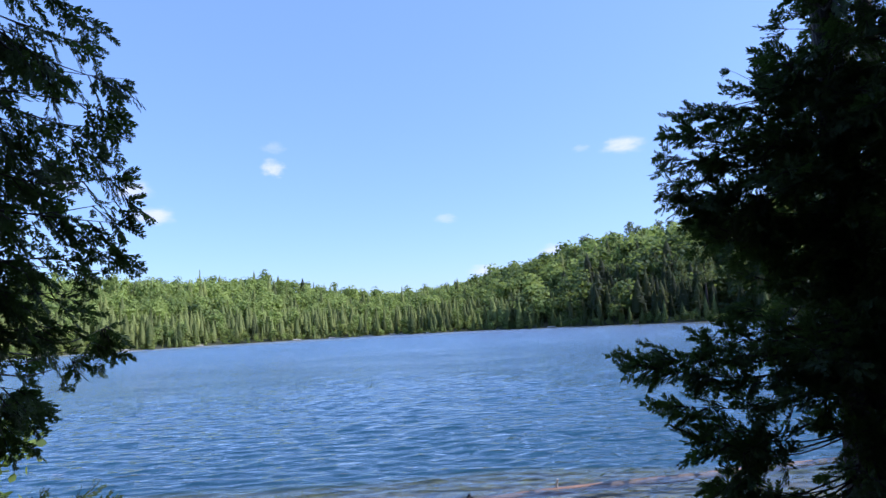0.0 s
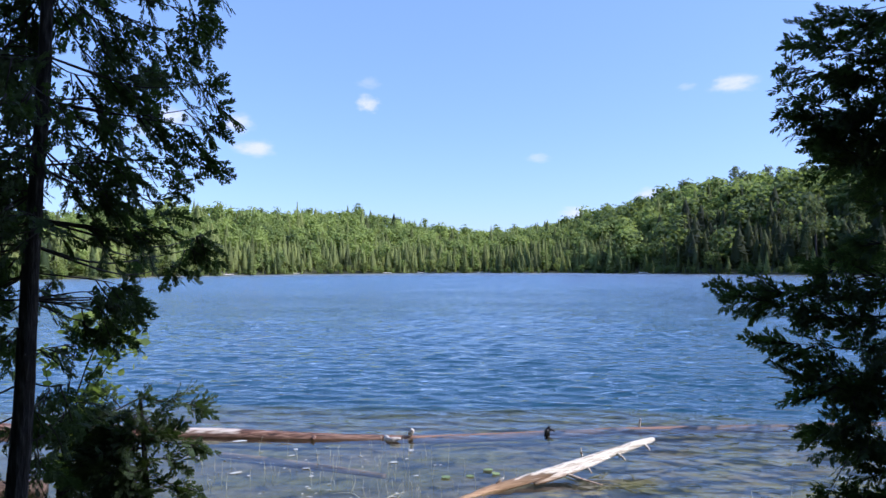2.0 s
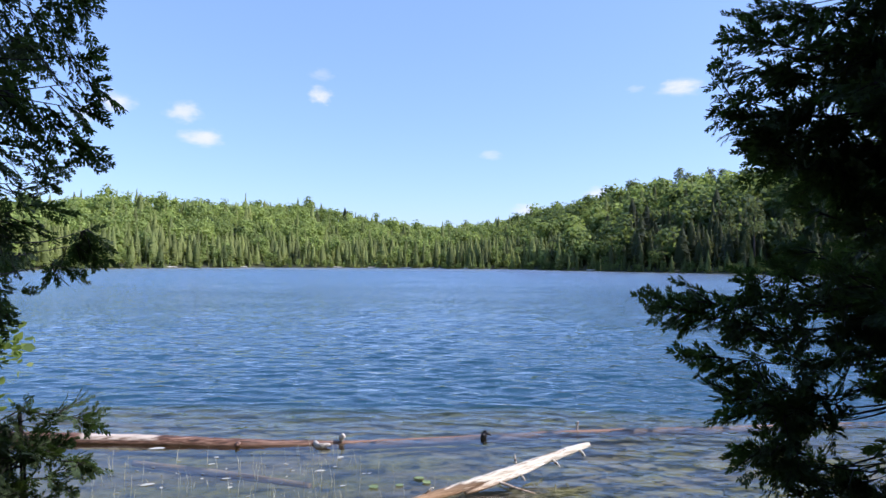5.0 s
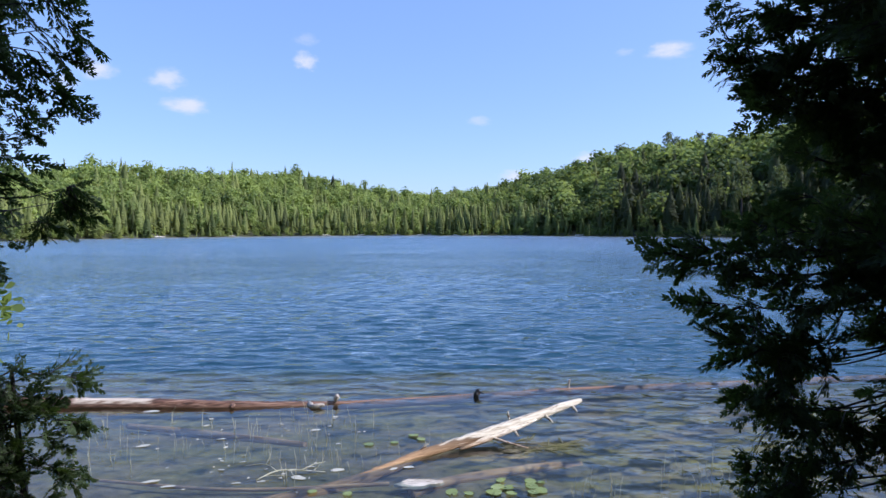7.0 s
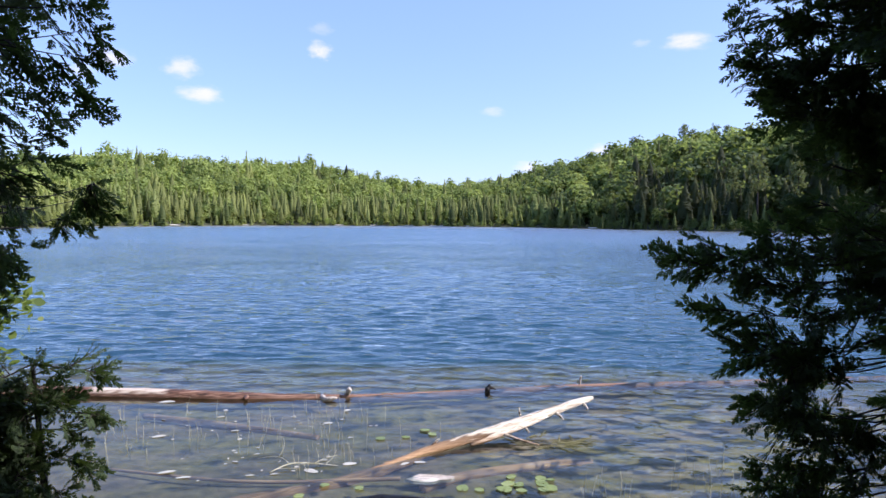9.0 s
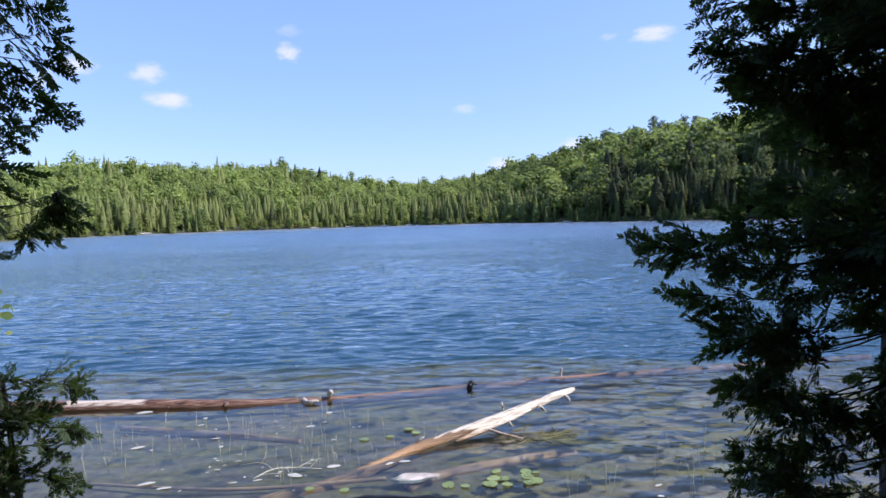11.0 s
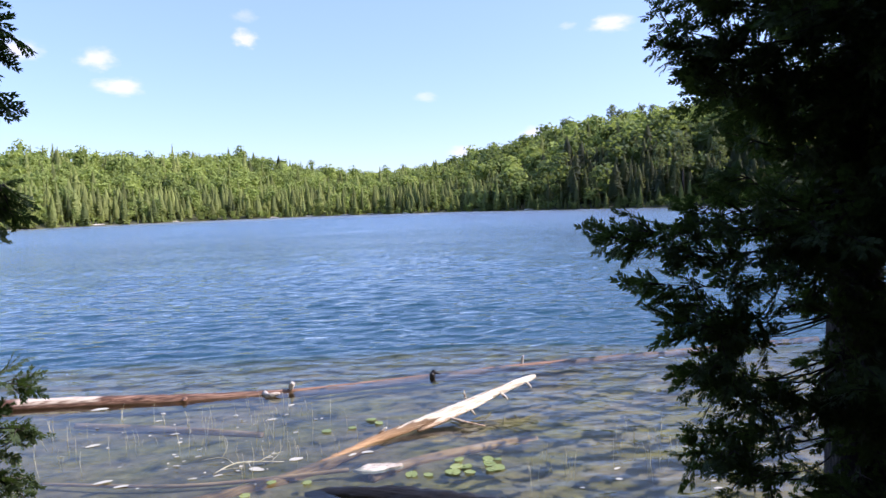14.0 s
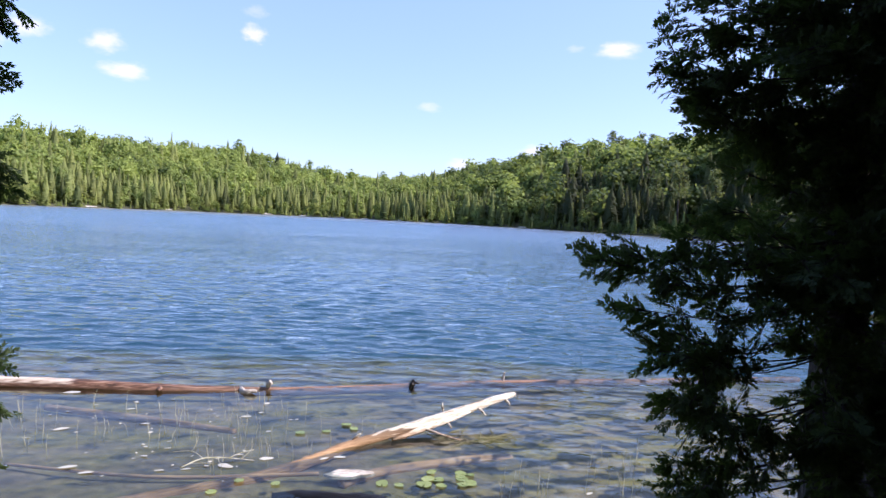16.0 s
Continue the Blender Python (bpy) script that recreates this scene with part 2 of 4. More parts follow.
LOG_WHITE, LOG_RED = stained_material(), bare_log_material()
LOG_DARK = wood_material("waterlogged_black_wood", (0.004, 0.0035, 0.003), (0.009, 0.0075, 0.0065), (0.022, 0.018, 0.015), (0.6, 7, 7), 7, 0.9, 0.5)
LOG_SUNK = wood_material("sunken_log", (0.2, 0.12, 0.065), (0.42, 0.27, 0.15), (0.56, 0.4, 0.25), (0.6, 5, 5), 5, 0.7, 0.9)
LOG_GREY = wood_material("grey_slab_wood", (0.14, 0.11, 0.085), (0.48, 0.43, 0.36), (0.7, 0.66, 0.58), (3, 22, 22), 6, 0.55, 0.85, 0.01)
LOG_BROWN = wood_material("brown_log_wood", (0.035, 0.022, 0.015), (0.09, 0.055, 0.036), (0.19, 0.13, 0.095), (0.6, 6, 6), 6, 0.7, 0.85, 0.015)
PAD = leaf_material("lily_pad_green", (0.15, 0.21, 0.06), (0.29, 0.35, 0.11), (0.2, 0.3, 0.04), 0.15, 0.35, "object")
REED = plain_material("reed_stem", (0.34, 0.34, 0.2), (0.62, 0.6, 0.46), 12)
WEED = plain_material("olive_sedge", (0.07, 0.07, 0.025), (0.17, 0.16, 0.06), 9)
FLECK = plain_material("pale_floating_leaf", (0.34, 0.35, 0.3), (0.54, 0.54, 0.48), 25, 0.6)


# ---- mesh helpers ----
def part(name, bm, material, parent=None, label=""):
    me = bpy.data.meshes.new(name)
    bm.to_mesh(me)
    bm.free()
    return place_mesh(name, me, material, parent, label)


def place_mesh(name, me, material, parent=None, label=""):
    if material and not me.materials:
        me.materials.append(material)
    ob = new(name, me)
    if parent is not None:
        ob.parent = parent
    return tagged(ob, label)


def tri_mesh(name, verts, tris, smooth=False, tint=None, calm=None):
    """A mesh from arrays of points and triangles."""
    me = bpy.data.meshes.new(name)
    verts, tris = np.asarray(verts, np.float32), np.asarray(tris, np.int32)
    me.vertices.add(len(verts))
    me.vertices.foreach_set("co", verts.ravel())
    me.loops.add(tris.size)
    me.loops.foreach_set("vertex_index", tris.ravel())
    me.polygons.add(len(tris))
    me.polygons.foreach_set("loop_start", np.arange(0, tris.size, 3, dtype=np.int32))
    if smooth:
        me.polygons.foreach_set("use_smooth", np.ones(len(tris), bool))
    if tint is not None:
        me.attributes.new("tint", "FLOAT", "FACE").data.foreach_set("value", np.asarray(tint, np.float32))
    if calm is not None:
        me.attributes.new("calm", "FLOAT", "POINT").data.foreach_set("value", np.asarray(calm, np.float32))
    me.update(calc_edges=True)
    return me


def grid_tris(rows, cols):
    a = (np.arange(rows - 1)[:, None] * cols + np.arange(cols - 1)).ravel()
    return np.concatenate([np.stack([a, a + 1, a + cols + 1], 1), np.stack([a, a + cols + 1, a + cols], 1)])


class Pile:
    """Gathers triangles of many small pieces into one mesh."""

    def __init__(self):
        self.v, self.f, self.t, self.n = [], [], [], 0

    def add(self, verts, tris, tint=None):
        verts = np.asarray(verts, float)
        self.v.append(verts), self.f.append(np.asarray(tris) + self.n)
        if tint is not None:
            self.t.append(np.full(len(tris), tint) if np.isscalar(tint) else tint)
        self.n += len(verts)

    def spread(self, verts, tris, turns, places, tints=None):
        """The same piece at many places: turns (n, 3, 3), places (n, 3)."""
        many = np.einsum("nij,vj->nvi", turns, verts) + places[:, None]
        index = np.asarray(tris)[None] + (np.arange(len(places)) * len(verts))[:, None, None]
        self.add(many.reshape(-1, 3), index.reshape(-1, 3), None if tints is None else np.repeat(tints, len(tris)))

    def mesh(self, name, smooth=False):
        return tri_mesh(name, np.concatenate(self.v), np.concatenate(self.f), smooth, np.concatenate(self.t) if self.t else None)


def smooth_line(points, steps):
    """Points and radii along a soft curve through the given (x, y, z, r)."""
    p = np.array(points, float)
    u, n = np.linspace(0, len(p) - 1, steps), len(p)
    out = []
    for s in u:
        i = min(int(s), n - 2)
        f = s - i
        a, b, c, d = p[max(i - 1, 0)], p[i], p[i + 1], p[min(i + 2, n - 1)]
        out.append(0.5 * (2 * b + (c - a) * f + (2 * a - 5 * b + 4 * c - d) * f * f + (3 * b - a - 3 * c + d) * f**3))
    return np.array(out)


def tube(line, sides=10, rough=0.0, seed=0):
    """A closed tube along rows of x, y, z, r, with an uneven skin."""
    rng = np.random.default_rng(seed)
    pts, rad = line[:, :3], line[:, 3]
    way = np.gradient(pts, axis=0)
    way /= np.linalg.norm(way, axis=1)[:, None]
    up = np.array([0, 0, 1.0]) if abs(way[0, 2]) < 0.8 else np.array([1.0, 0, 0])
    side = np.cross(way, up)
    side /= np.linalg.norm(side, axis=1)[:, None]
    over = np.cross(side, way)
    ang = np.linspace(0, 2 * np.pi, sides, endpoint=False)
    ridge = 1 + rough * 0.6 * rng.standard_normal(sides)
    r = rad[:, None] * ridge * (1 + rough * 0.5 * rng.standard_normal((len(rad), sides)))
    v = pts[:, None] + r[..., None] * (np.cos(ang)[None, :, None] * side[:, None] + np.sin(ang)[None, :, None] * over[:, None])
    v = np.concatenate([v.reshape(-1, 3), pts[:1], pts[-1:]])
    f = []
    for i in range(len(line) - 1):
        for j in range(sides):
            a, b = i * sides + j, i * sides + (j + 1) % sides
            f += [(a, a + sides, b + sides), (a, b + sides, b)]
    n = len(line) * sides
    for j in range(sides):
        f += [(n, j, (j + 1) % sides), (n + 1, n - sides + (j + 1) % sides, n - sides + j)]
    return v, np.array(f)[:, ::-1]


# ---- the lie of the land ----
FAR = np.array([(-180, 300), (-95, 60), (-75, 110), (-50, 170), (-37, 205), (-30, 245), (-20, 290), (-8, 310), (2, 285), (10, 235), (18, 205), (30, 185), (50, 150), (75, 100), (95, 50), (180, 300)], float)
RIDGE = np.array([(-180, 5), (-50, 4.2), (-37, 4.2), (-33, 5.1), (-27, 5.05), (-21.4, 4.85), (-16.8, 5.1), (-12, 4.2), (-8, 3.5), (-4.5, 3.1), (-1.6, 3.5), (1.9, 4.1), (5.3, 4.75), (9.2, 5.6), (12, 6.35), (15.6, 6.8), (18, 6.95), (21.5, 7.0), (23.3, 7.4), (25, 8.0), (28, 8.8), (34, 9.5), (45, 9), (60, 7), (180, 5)], float)
TREES_UP = 11.5


def shore_far(az):
    return np.interp(az, FAR[:, 0], FAR[:, 1]) + 3.0 * np.sin(az * 0.9) + 1.6 * np.sin(az * 2.3 + 1)


def slope_wide(az):
    """How far behind its shore a hill has its ridge: the slope behind the cedar is steep."""
    return np.interp(az, [19, 30], [125.0, 60.0])


def shore_near(x):
    return 3.75 + 0.25 * np.sin(x * 0.7 + 0.5) - 0.012 * x * x * (np.abs(x) < 12) - 1.7 * (np.abs(x) >= 12)


def land(x, y):
    """The height of the ground; the water lies at 0."""
    az, r = np.degrees(np.arctan2(x, y)), np.hypot(x, y)
    far, near = r - shore_far(az), shore_near(x) - y
    wide = slope_wide(az)
    top = np.tan(np.radians(np.interp(az, RIDGE[:, 0], RIDGE[:, 1]))) * (shore_far(az) + wide) + 2.2 - TREES_UP
    s = np.clip(far / wide, 0, 1)
    hill = 0.35 * np.clip(far / 1.5, 0, 1) + top * (0.35 * s + 0.65 * s * s * (3 - 2 * s)) - 0.03 * np.clip(far - wide, 0, 2000) * (far > wide) * 0.5
    hill = np.where(far > wide, np.maximum(hill, 3.0), hill)
    bank = 0.58 * (1 - np.exp(-np.clip(near, 0, 50) / 1.6)) + 0.05 * np.clip(near - 4, 0, 200)
    deep = -np.minimum(np.interp(-near, [0, 1.3, 4.3, 5.8, 8.5, 16, 40], [0, 0.07, 0.13, 0.21, 0.5, 2.0, 6]), np.interp(-far, [0, 5, 25, 60], [0, 1.2, 4, 6]))
    return np.where(near > 0, bank, np.where(far > 0, hill, deep))


def build_ground():
    r = np.concatenate([[0.0], np.geomspace(0.4, 140, 110), np.arange(143, 480, 3.5), np.geomspace(490, 4600, 30)])
    az = np.radians(np.concatenate([np.arange(-180, -48, 4), np.arange(-48, 48, 0.75), np.arange(48, 181, 4)]))
    rr, aa = np.meshgrid(r, az, indexing="ij")
    x, y = rr * np.sin(aa), rr * np.cos(aa)
    z = land(x, y) + 0.008 * np.sin(3.1 * x + 1.3 * y) * (rr < 60) + 0.006 * np.sin(5.3 * y - 2.2 * x) * (rr < 60)
    me = tri_mesh("ground", np.stack([x, y, z], -1).reshape(-1, 3), grid_tris(len(r), len(az)), True)
    tagged(place_mesh("ground", me, BED), "brown silty lake bed, painted water-blue where deep, rising to wooded banks", "ground", kind="structure")


def build_water():
    r = np.concatenate([np.geomspace(2.6, 75, 640), np.geomspace(75.6, 420, 90)])
    az = np.radians(np.concatenate([np.linspace(-95, -45, 12, endpoint=False), np.linspace(-45, 45, 240, endpoint=False), np.linspace(45, 95, 13)]))
    rr, aa = np.meshgrid(r, az, indexing="ij")
    x, y = rr * np.sin(aa), rr * np.cos(aa)
    rng = np.random.default_rng(4)
    z, step = np.zeros_like(x), 0.0053 * rr
    # the long log keeps the strip behind it calm
    lee = np.clip((y - (8.0 + 0.13 * (x + 2))) / 1.5, 0, 1) + np.clip((x + 0.3) / 2.5, 0, 1)
    calm = 0.16 + 0.84 * np.clip(lee, 0, 1)
    calm *= 0.45 + 0.55 * np.clip((y - 4.5) / 7, 0, 1)
    for k in range(60):
        length = 0.14 * 1.03**k
        turn = rng.normal(0.03, 0.36)
        kx, ky = np.sin(turn) * 2 * np.pi / length, np.cos(turn) * 2 * np.pi / length
        keep = np.clip((length / step - 2.2) / 2.5, 0, 1) * np.clip(rr / (length * 16), 0.3, 1)
        z += 0.0048 * length**0.9 * keep * np.sin(kx * x + ky * y + rng.uniform(0, 6.3))
    # crests peaked, troughs flat
    size = np.sqrt((z * z).mean(axis=1, keepdims=True)) + 1e-5
    tall = np.clip(z / size, -2.5, 2.4)
    z = size * (np.exp(0.3 * tall) - 1.05) * 2.9
    z *= calm * np.clip((400 - rr) / 150, 0, 1)
    me = tri_mesh("lake_water", np.stack([x, y, z], -1).reshape(-1, 3), grid_tris(len(r), len(az)), True, calm=calm.ravel())
    me.attributes.new("chop", "FLOAT", "POINT").data.foreach_set("value", np.interp(rr, [5, 15, 35, 80, 250], [0.01, 0.015, 0.05, 0.17, 0.3]).ravel().astype(np.float32))
    tagged(place_mesh("water", me, WATER), "blue rippled lake water, clear in the shallows", "water", kind="structure")


# ---- far woods ----
def conifer_shape(seed, tiers=20, blades=9, slim=0.15):
    """A spruce of height 1: a ragged cone of many short drooping sprays round a close core."""
    rng = np.random.default_rng(seed)
    v, f = [], []
    bulge = rng.uniform(0.75, 0.95)
    for i in range(tiers):
        z0 = 0.04 + 0.92 * i / (tiers - 1)
        reach = slim * (1.04 - z0) ** bulge * rng.uniform(0.8, 1.15)
        for j in range(blades if z0 < 0.8 else blades - 3):
            a = 2 * np.pi * (j + 0.5 * (i % 2) + rng.uniform(-0.4, 0.4)) / blades
            out, along = np.array([np.cos(a), np.sin(a), 0]), np.array([-np.sin(a), np.cos(a), 0])
            ln, z = reach * rng.uniform(0.6, 1.3), z0 + rng.uniform(-0.02, 0.02)
            wd = ln * rng.uniform(0.22, 0.36)
            n = len(v)
            v += [out * ln * 0.25 + [0, 0, z + 0.035], out * ln * 0.65 + along * wd + [0, 0, z + 0.004], out * ln + [0, 0, z - 0.03], out * ln * 0.65 - along * wd + [0, 0, z + 0.004]]
            f += [(n, n + 2, n + 1), (n, n + 3, n + 2)]
    n = len(v)
    rings = (0.0, 0.12), (0.2, 0.62), (0.5, 0.45), (0.78, 0.2)
    for z, wide in rings:
        for a in np.arange(6) * np.pi / 3:
            w = wide * slim * rng.uniform(0.75, 1.2)
            v.append(np.array([w * np.cos(a), w * np.sin(a), z]))
    v.append(np.array([0, 0, 1.0]))
    for k in range(3):
        for j in range(6):
            p, q = n + 6 * k + j, n + 6 * k + (j + 1) % 6
            f += [(p, q, q + 6), (p, q + 6, p + 6)]
    f += [(n + 18 + j, n + 18 + (j + 1) % 6, n + 24) for j in range(6)]
    return np.array(v), np.array(f)


def broad_shape(seed, lobes=6, leaves=30):
    """A broadleaf crown about 1 high: lobes set with many small leaf sprays."""
    rng = np.random.default_rng(seed)
    v, f = [], []
    for k in range(lobes):
        c = np.array([0, 0, 0.72]) if k == 0 else np.array([*rng.uniform(-0.2, 0.2, 2), rng.uniform(0.3, 0.75)])
        size = rng.uniform(0.12, 0.2) * np.array([1, 1, 0.9])
        for _ in range(leaves):
            d = rng.standard_normal(3)
            d /= np.linalg.norm(d)
            p = c + d * size * rng.uniform(0.75, 1.1)
            out = 0.6 * d + 1.6 * (p - [0, 0, 0.45]) + [0, 0, 0.15] + 0.5 * rng.standard_normal(3)
            e = np.cross(out, rng.standard_normal(3))
            e /= np.linalg.norm(e)
            g = np.cross(e, out)
            g /= np.linalg.norm(g)
            s = rng.uniform(0.024, 0.05)
            n = len(v)
            v += [p + e * s, p + g * s * 0.8, p - e * s, p - g * s * 0.8]
            f += [(n, n + 1, n + 2), (n, n + 2, n + 3)]
        n = len(v)
        o = size * 0.45
        v += [c + o * np.array(q) for q in ((1, 0, 0), (0, 1, 0), (-1, 0, 0), (0, -1, 0), (0, 0, 1), (0, 0, -1))]
        f += [(n + a, n + (a + 1) % 4, n + 4) for a in range(4)] + [(n + (a + 1) % 4, n + a, n + 5) for a in range(4)]
    n = len(v)
    v += [np.array([0.02 * np.cos(a), 0.02 * np.sin(a), z]) for z in (0, 0.5) for a in (0, 2.1, 4.2)]
    f += [(n + a, n + (a + 1) % 3, n + 3 + a) for a in range(3)] + [(n + (a + 1) % 3, n + 3 + (a + 1) % 3, n + 3 + a) for a in range(3)]
    return np.array(v), np.array(f)


def tree_turns(rng, high, wide):
    a = rng.uniform(0, 2 * np.pi, len(high))
    m = np.zeros((len(high), 3, 3))
    m[:, 0, 0], m[:, 0, 1], m[:, 1, 0], m[:, 1, 1] = np.cos(a) * wide, -np.sin(a) * wide, np.sin(a) * wide, np.cos(a) * wide
    m[:, 2, 2] = high
    m[:, 0, 2], m[:, 1, 2] = rng.normal(0, 0.02, len(high)) * high, rng.normal(0, 0.02, len(high)) * high
    return m


def lone_tree(name, crown, material, label, at, high, wide, turn, group):
    tree = new(name)
    place_mesh("trunk", TRUNK, BARK, tree)
    place_mesh("crown", crown, material, tree)
    tree.matrix_world = pose(*at, 0, 0, turn) @ Matrix.Diagonal((wide, wide, high, 1))
    tagged(tree, label, "tree", group)


def pine_shape(seed):
    """A ragged white pine of height 1: uneven upswept clumps of needles on short limbs, bare below."""
    rng = np.random.default_rng(seed)
    p = Pile()
    for k in range(22):
        z = 0.5 + 0.46 * (k / 21) ** 0.9
        a = 2.4 * k + rng.uniform(-0.5, 0.5)
        reach = 0.2 * (1.14 - z) ** 0.6 * rng.uniform(0.5, 1.35)
        tip = np.array([np.cos(a) * reach, np.sin(a) * reach, z + 0.03])
        p.add(*tube(np.array([[0, 0, z - 0.03, 0.006], [*(tip * [0.5, 0.5, 1] - [0, 0, 0.02]), 0.004], [*tip, 0.002]]), 3))
        for _ in range(22):
            c = tip * rng.uniform(0.3, 1.05) * np.array([1, 1, 0]) + [0, 0, tip[2]] + rng.normal(0, 0.022, 3)
            d, e = rng.normal(0, 1, 3), rng.normal(0, 1, 3)
            d, e = d / np.linalg.norm(d) * 0.026, e / np.linalg.norm(e) * 0.02
            p.add([c + d, c + e, c - d, c - e], [(0, 1, 2), (0, 2, 3)])
    return p.mesh("crown")


TRUNK = (lambda p: (p.add(*tube(np.array([[0, 0, -0.03, 0.018], [0.004, 0, 0.5, 0.011], [0, 0.003, 0.96, 0.003]]), 6)), p.mesh("trunk", True))[1])(Pile())


def build_front_trees(spots, rng):
    crowns = [tri_mesh("crown", *conifer_shape(s, 19, 8, w)) for s, w in ((21, 0.17), (22, 0.21), (23, 0.2), (24, 0.26))]
    round_crowns = [tri_mesh("crown", *broad_shape(s, 8, 24)) for s in (31, 32, 33)]
    for az, r, deep in spots:
        a, high = radians(az), rng.uniform(5, 12) * (0.65 if az > 7 else 1.0)
        x, y = r * math.sin(a), r * math.cos(a)
        if rng.uniform() < (0.5 if az < -9 else 0.15):
            high = rng.uniform(4, 9)
            lone_tree("birch", round_crowns[int(rng.integers(3))], BIRCH, "low yellow-green birch at the edge of the far shore", (x, y, float(land(np.array(x), np.array(y))) - 0.1), high, high * rng.uniform(0.9, 1.2), rng.uniform(0, 360), "birches along the far shore")
            continue
        # from 6 degrees rightwards, darker needles stand in for shade on the spruces
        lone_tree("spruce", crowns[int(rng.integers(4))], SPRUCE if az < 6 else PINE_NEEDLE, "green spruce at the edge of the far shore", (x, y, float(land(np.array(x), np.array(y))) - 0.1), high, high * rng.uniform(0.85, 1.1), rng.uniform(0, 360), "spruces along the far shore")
    pines = [pine_shape(s) for s in (1, 2, 3)]
    for k, (az, el) in enumerate(((15.6, 8.0), (16.2, 7.6), (18.0, 7.9), (18.9, 7.8), (11.7, 7.1), (20.5, 7.7), (7.9, 5.85), (2.1, 4.4), (3.0, 4.5))):
        a, r = radians(az), float(shore_far(az)) + float(slope_wide(az)) * 0.93
        x, y = r * math.sin(a), r * math.cos(a)
        z = float(land(np.array(x), np.array(y)))
        high = math.tan(radians(el)) * r + 2.2 - z
        lone_tree("pine", pines[k % 3], PINE_FAR, "tall ragged pine standing above the forest ridge", (x, y, z), high, max(high, 13) * 1.1, 70 * k, "pines on the ridge")
    for az, deep, high in ((21.2, 9.0, 19.5), (19.4, 14.0, 17.0), (24.0, 10.0, 18.0)):
        a, r = radians(az), float(shore_far(az)) + deep
        x, y = r * math.sin(a), r * math.cos(a)
        lone_tree("pine", pines[int(high) % 3], PINE_FAR, "tall pale-tipped pine standing before spruces darkened for shade", (x, y, float(land(np.array(x), np.array(y))) - 0.2), high, high, 40 * az, "pines by the far shore")
    tops = [tri_mesh("crown", *conifer_shape(s, 19, 8, w)) for s, w in ((25, 0.13), (26, 0.15))]
    for k, (az, el) in enumerate(((-21.4, 5.4), (-17.0, 5.45), (-19.3, 5.2), (-12.1, 4.5), (-8.7, 3.75), (-33.6, 5.6), (-25.0, 5.3), (-6.6, 3.5), (-3.2, 3.5), (-0.4, 4.0), (-29.0, 5.35), (-15.0, 5.0))):
        a, r = radians(az), float(shore_far(az)) + float(slope_wide(az)) * 0.95
        x, y = r * math.sin(a), r * math.cos(a)
        z = float(land(np.array(x), np.array(y)))
        high = math.tan(radians(el)) * r + 2.2 - z
        lone_tree("spruce", tops[k % 2], SPRUCE, "slim dark spruce spire rising above the ridge", (x, y, z), high, high, 50 * k, "spruce spires on the ridge")


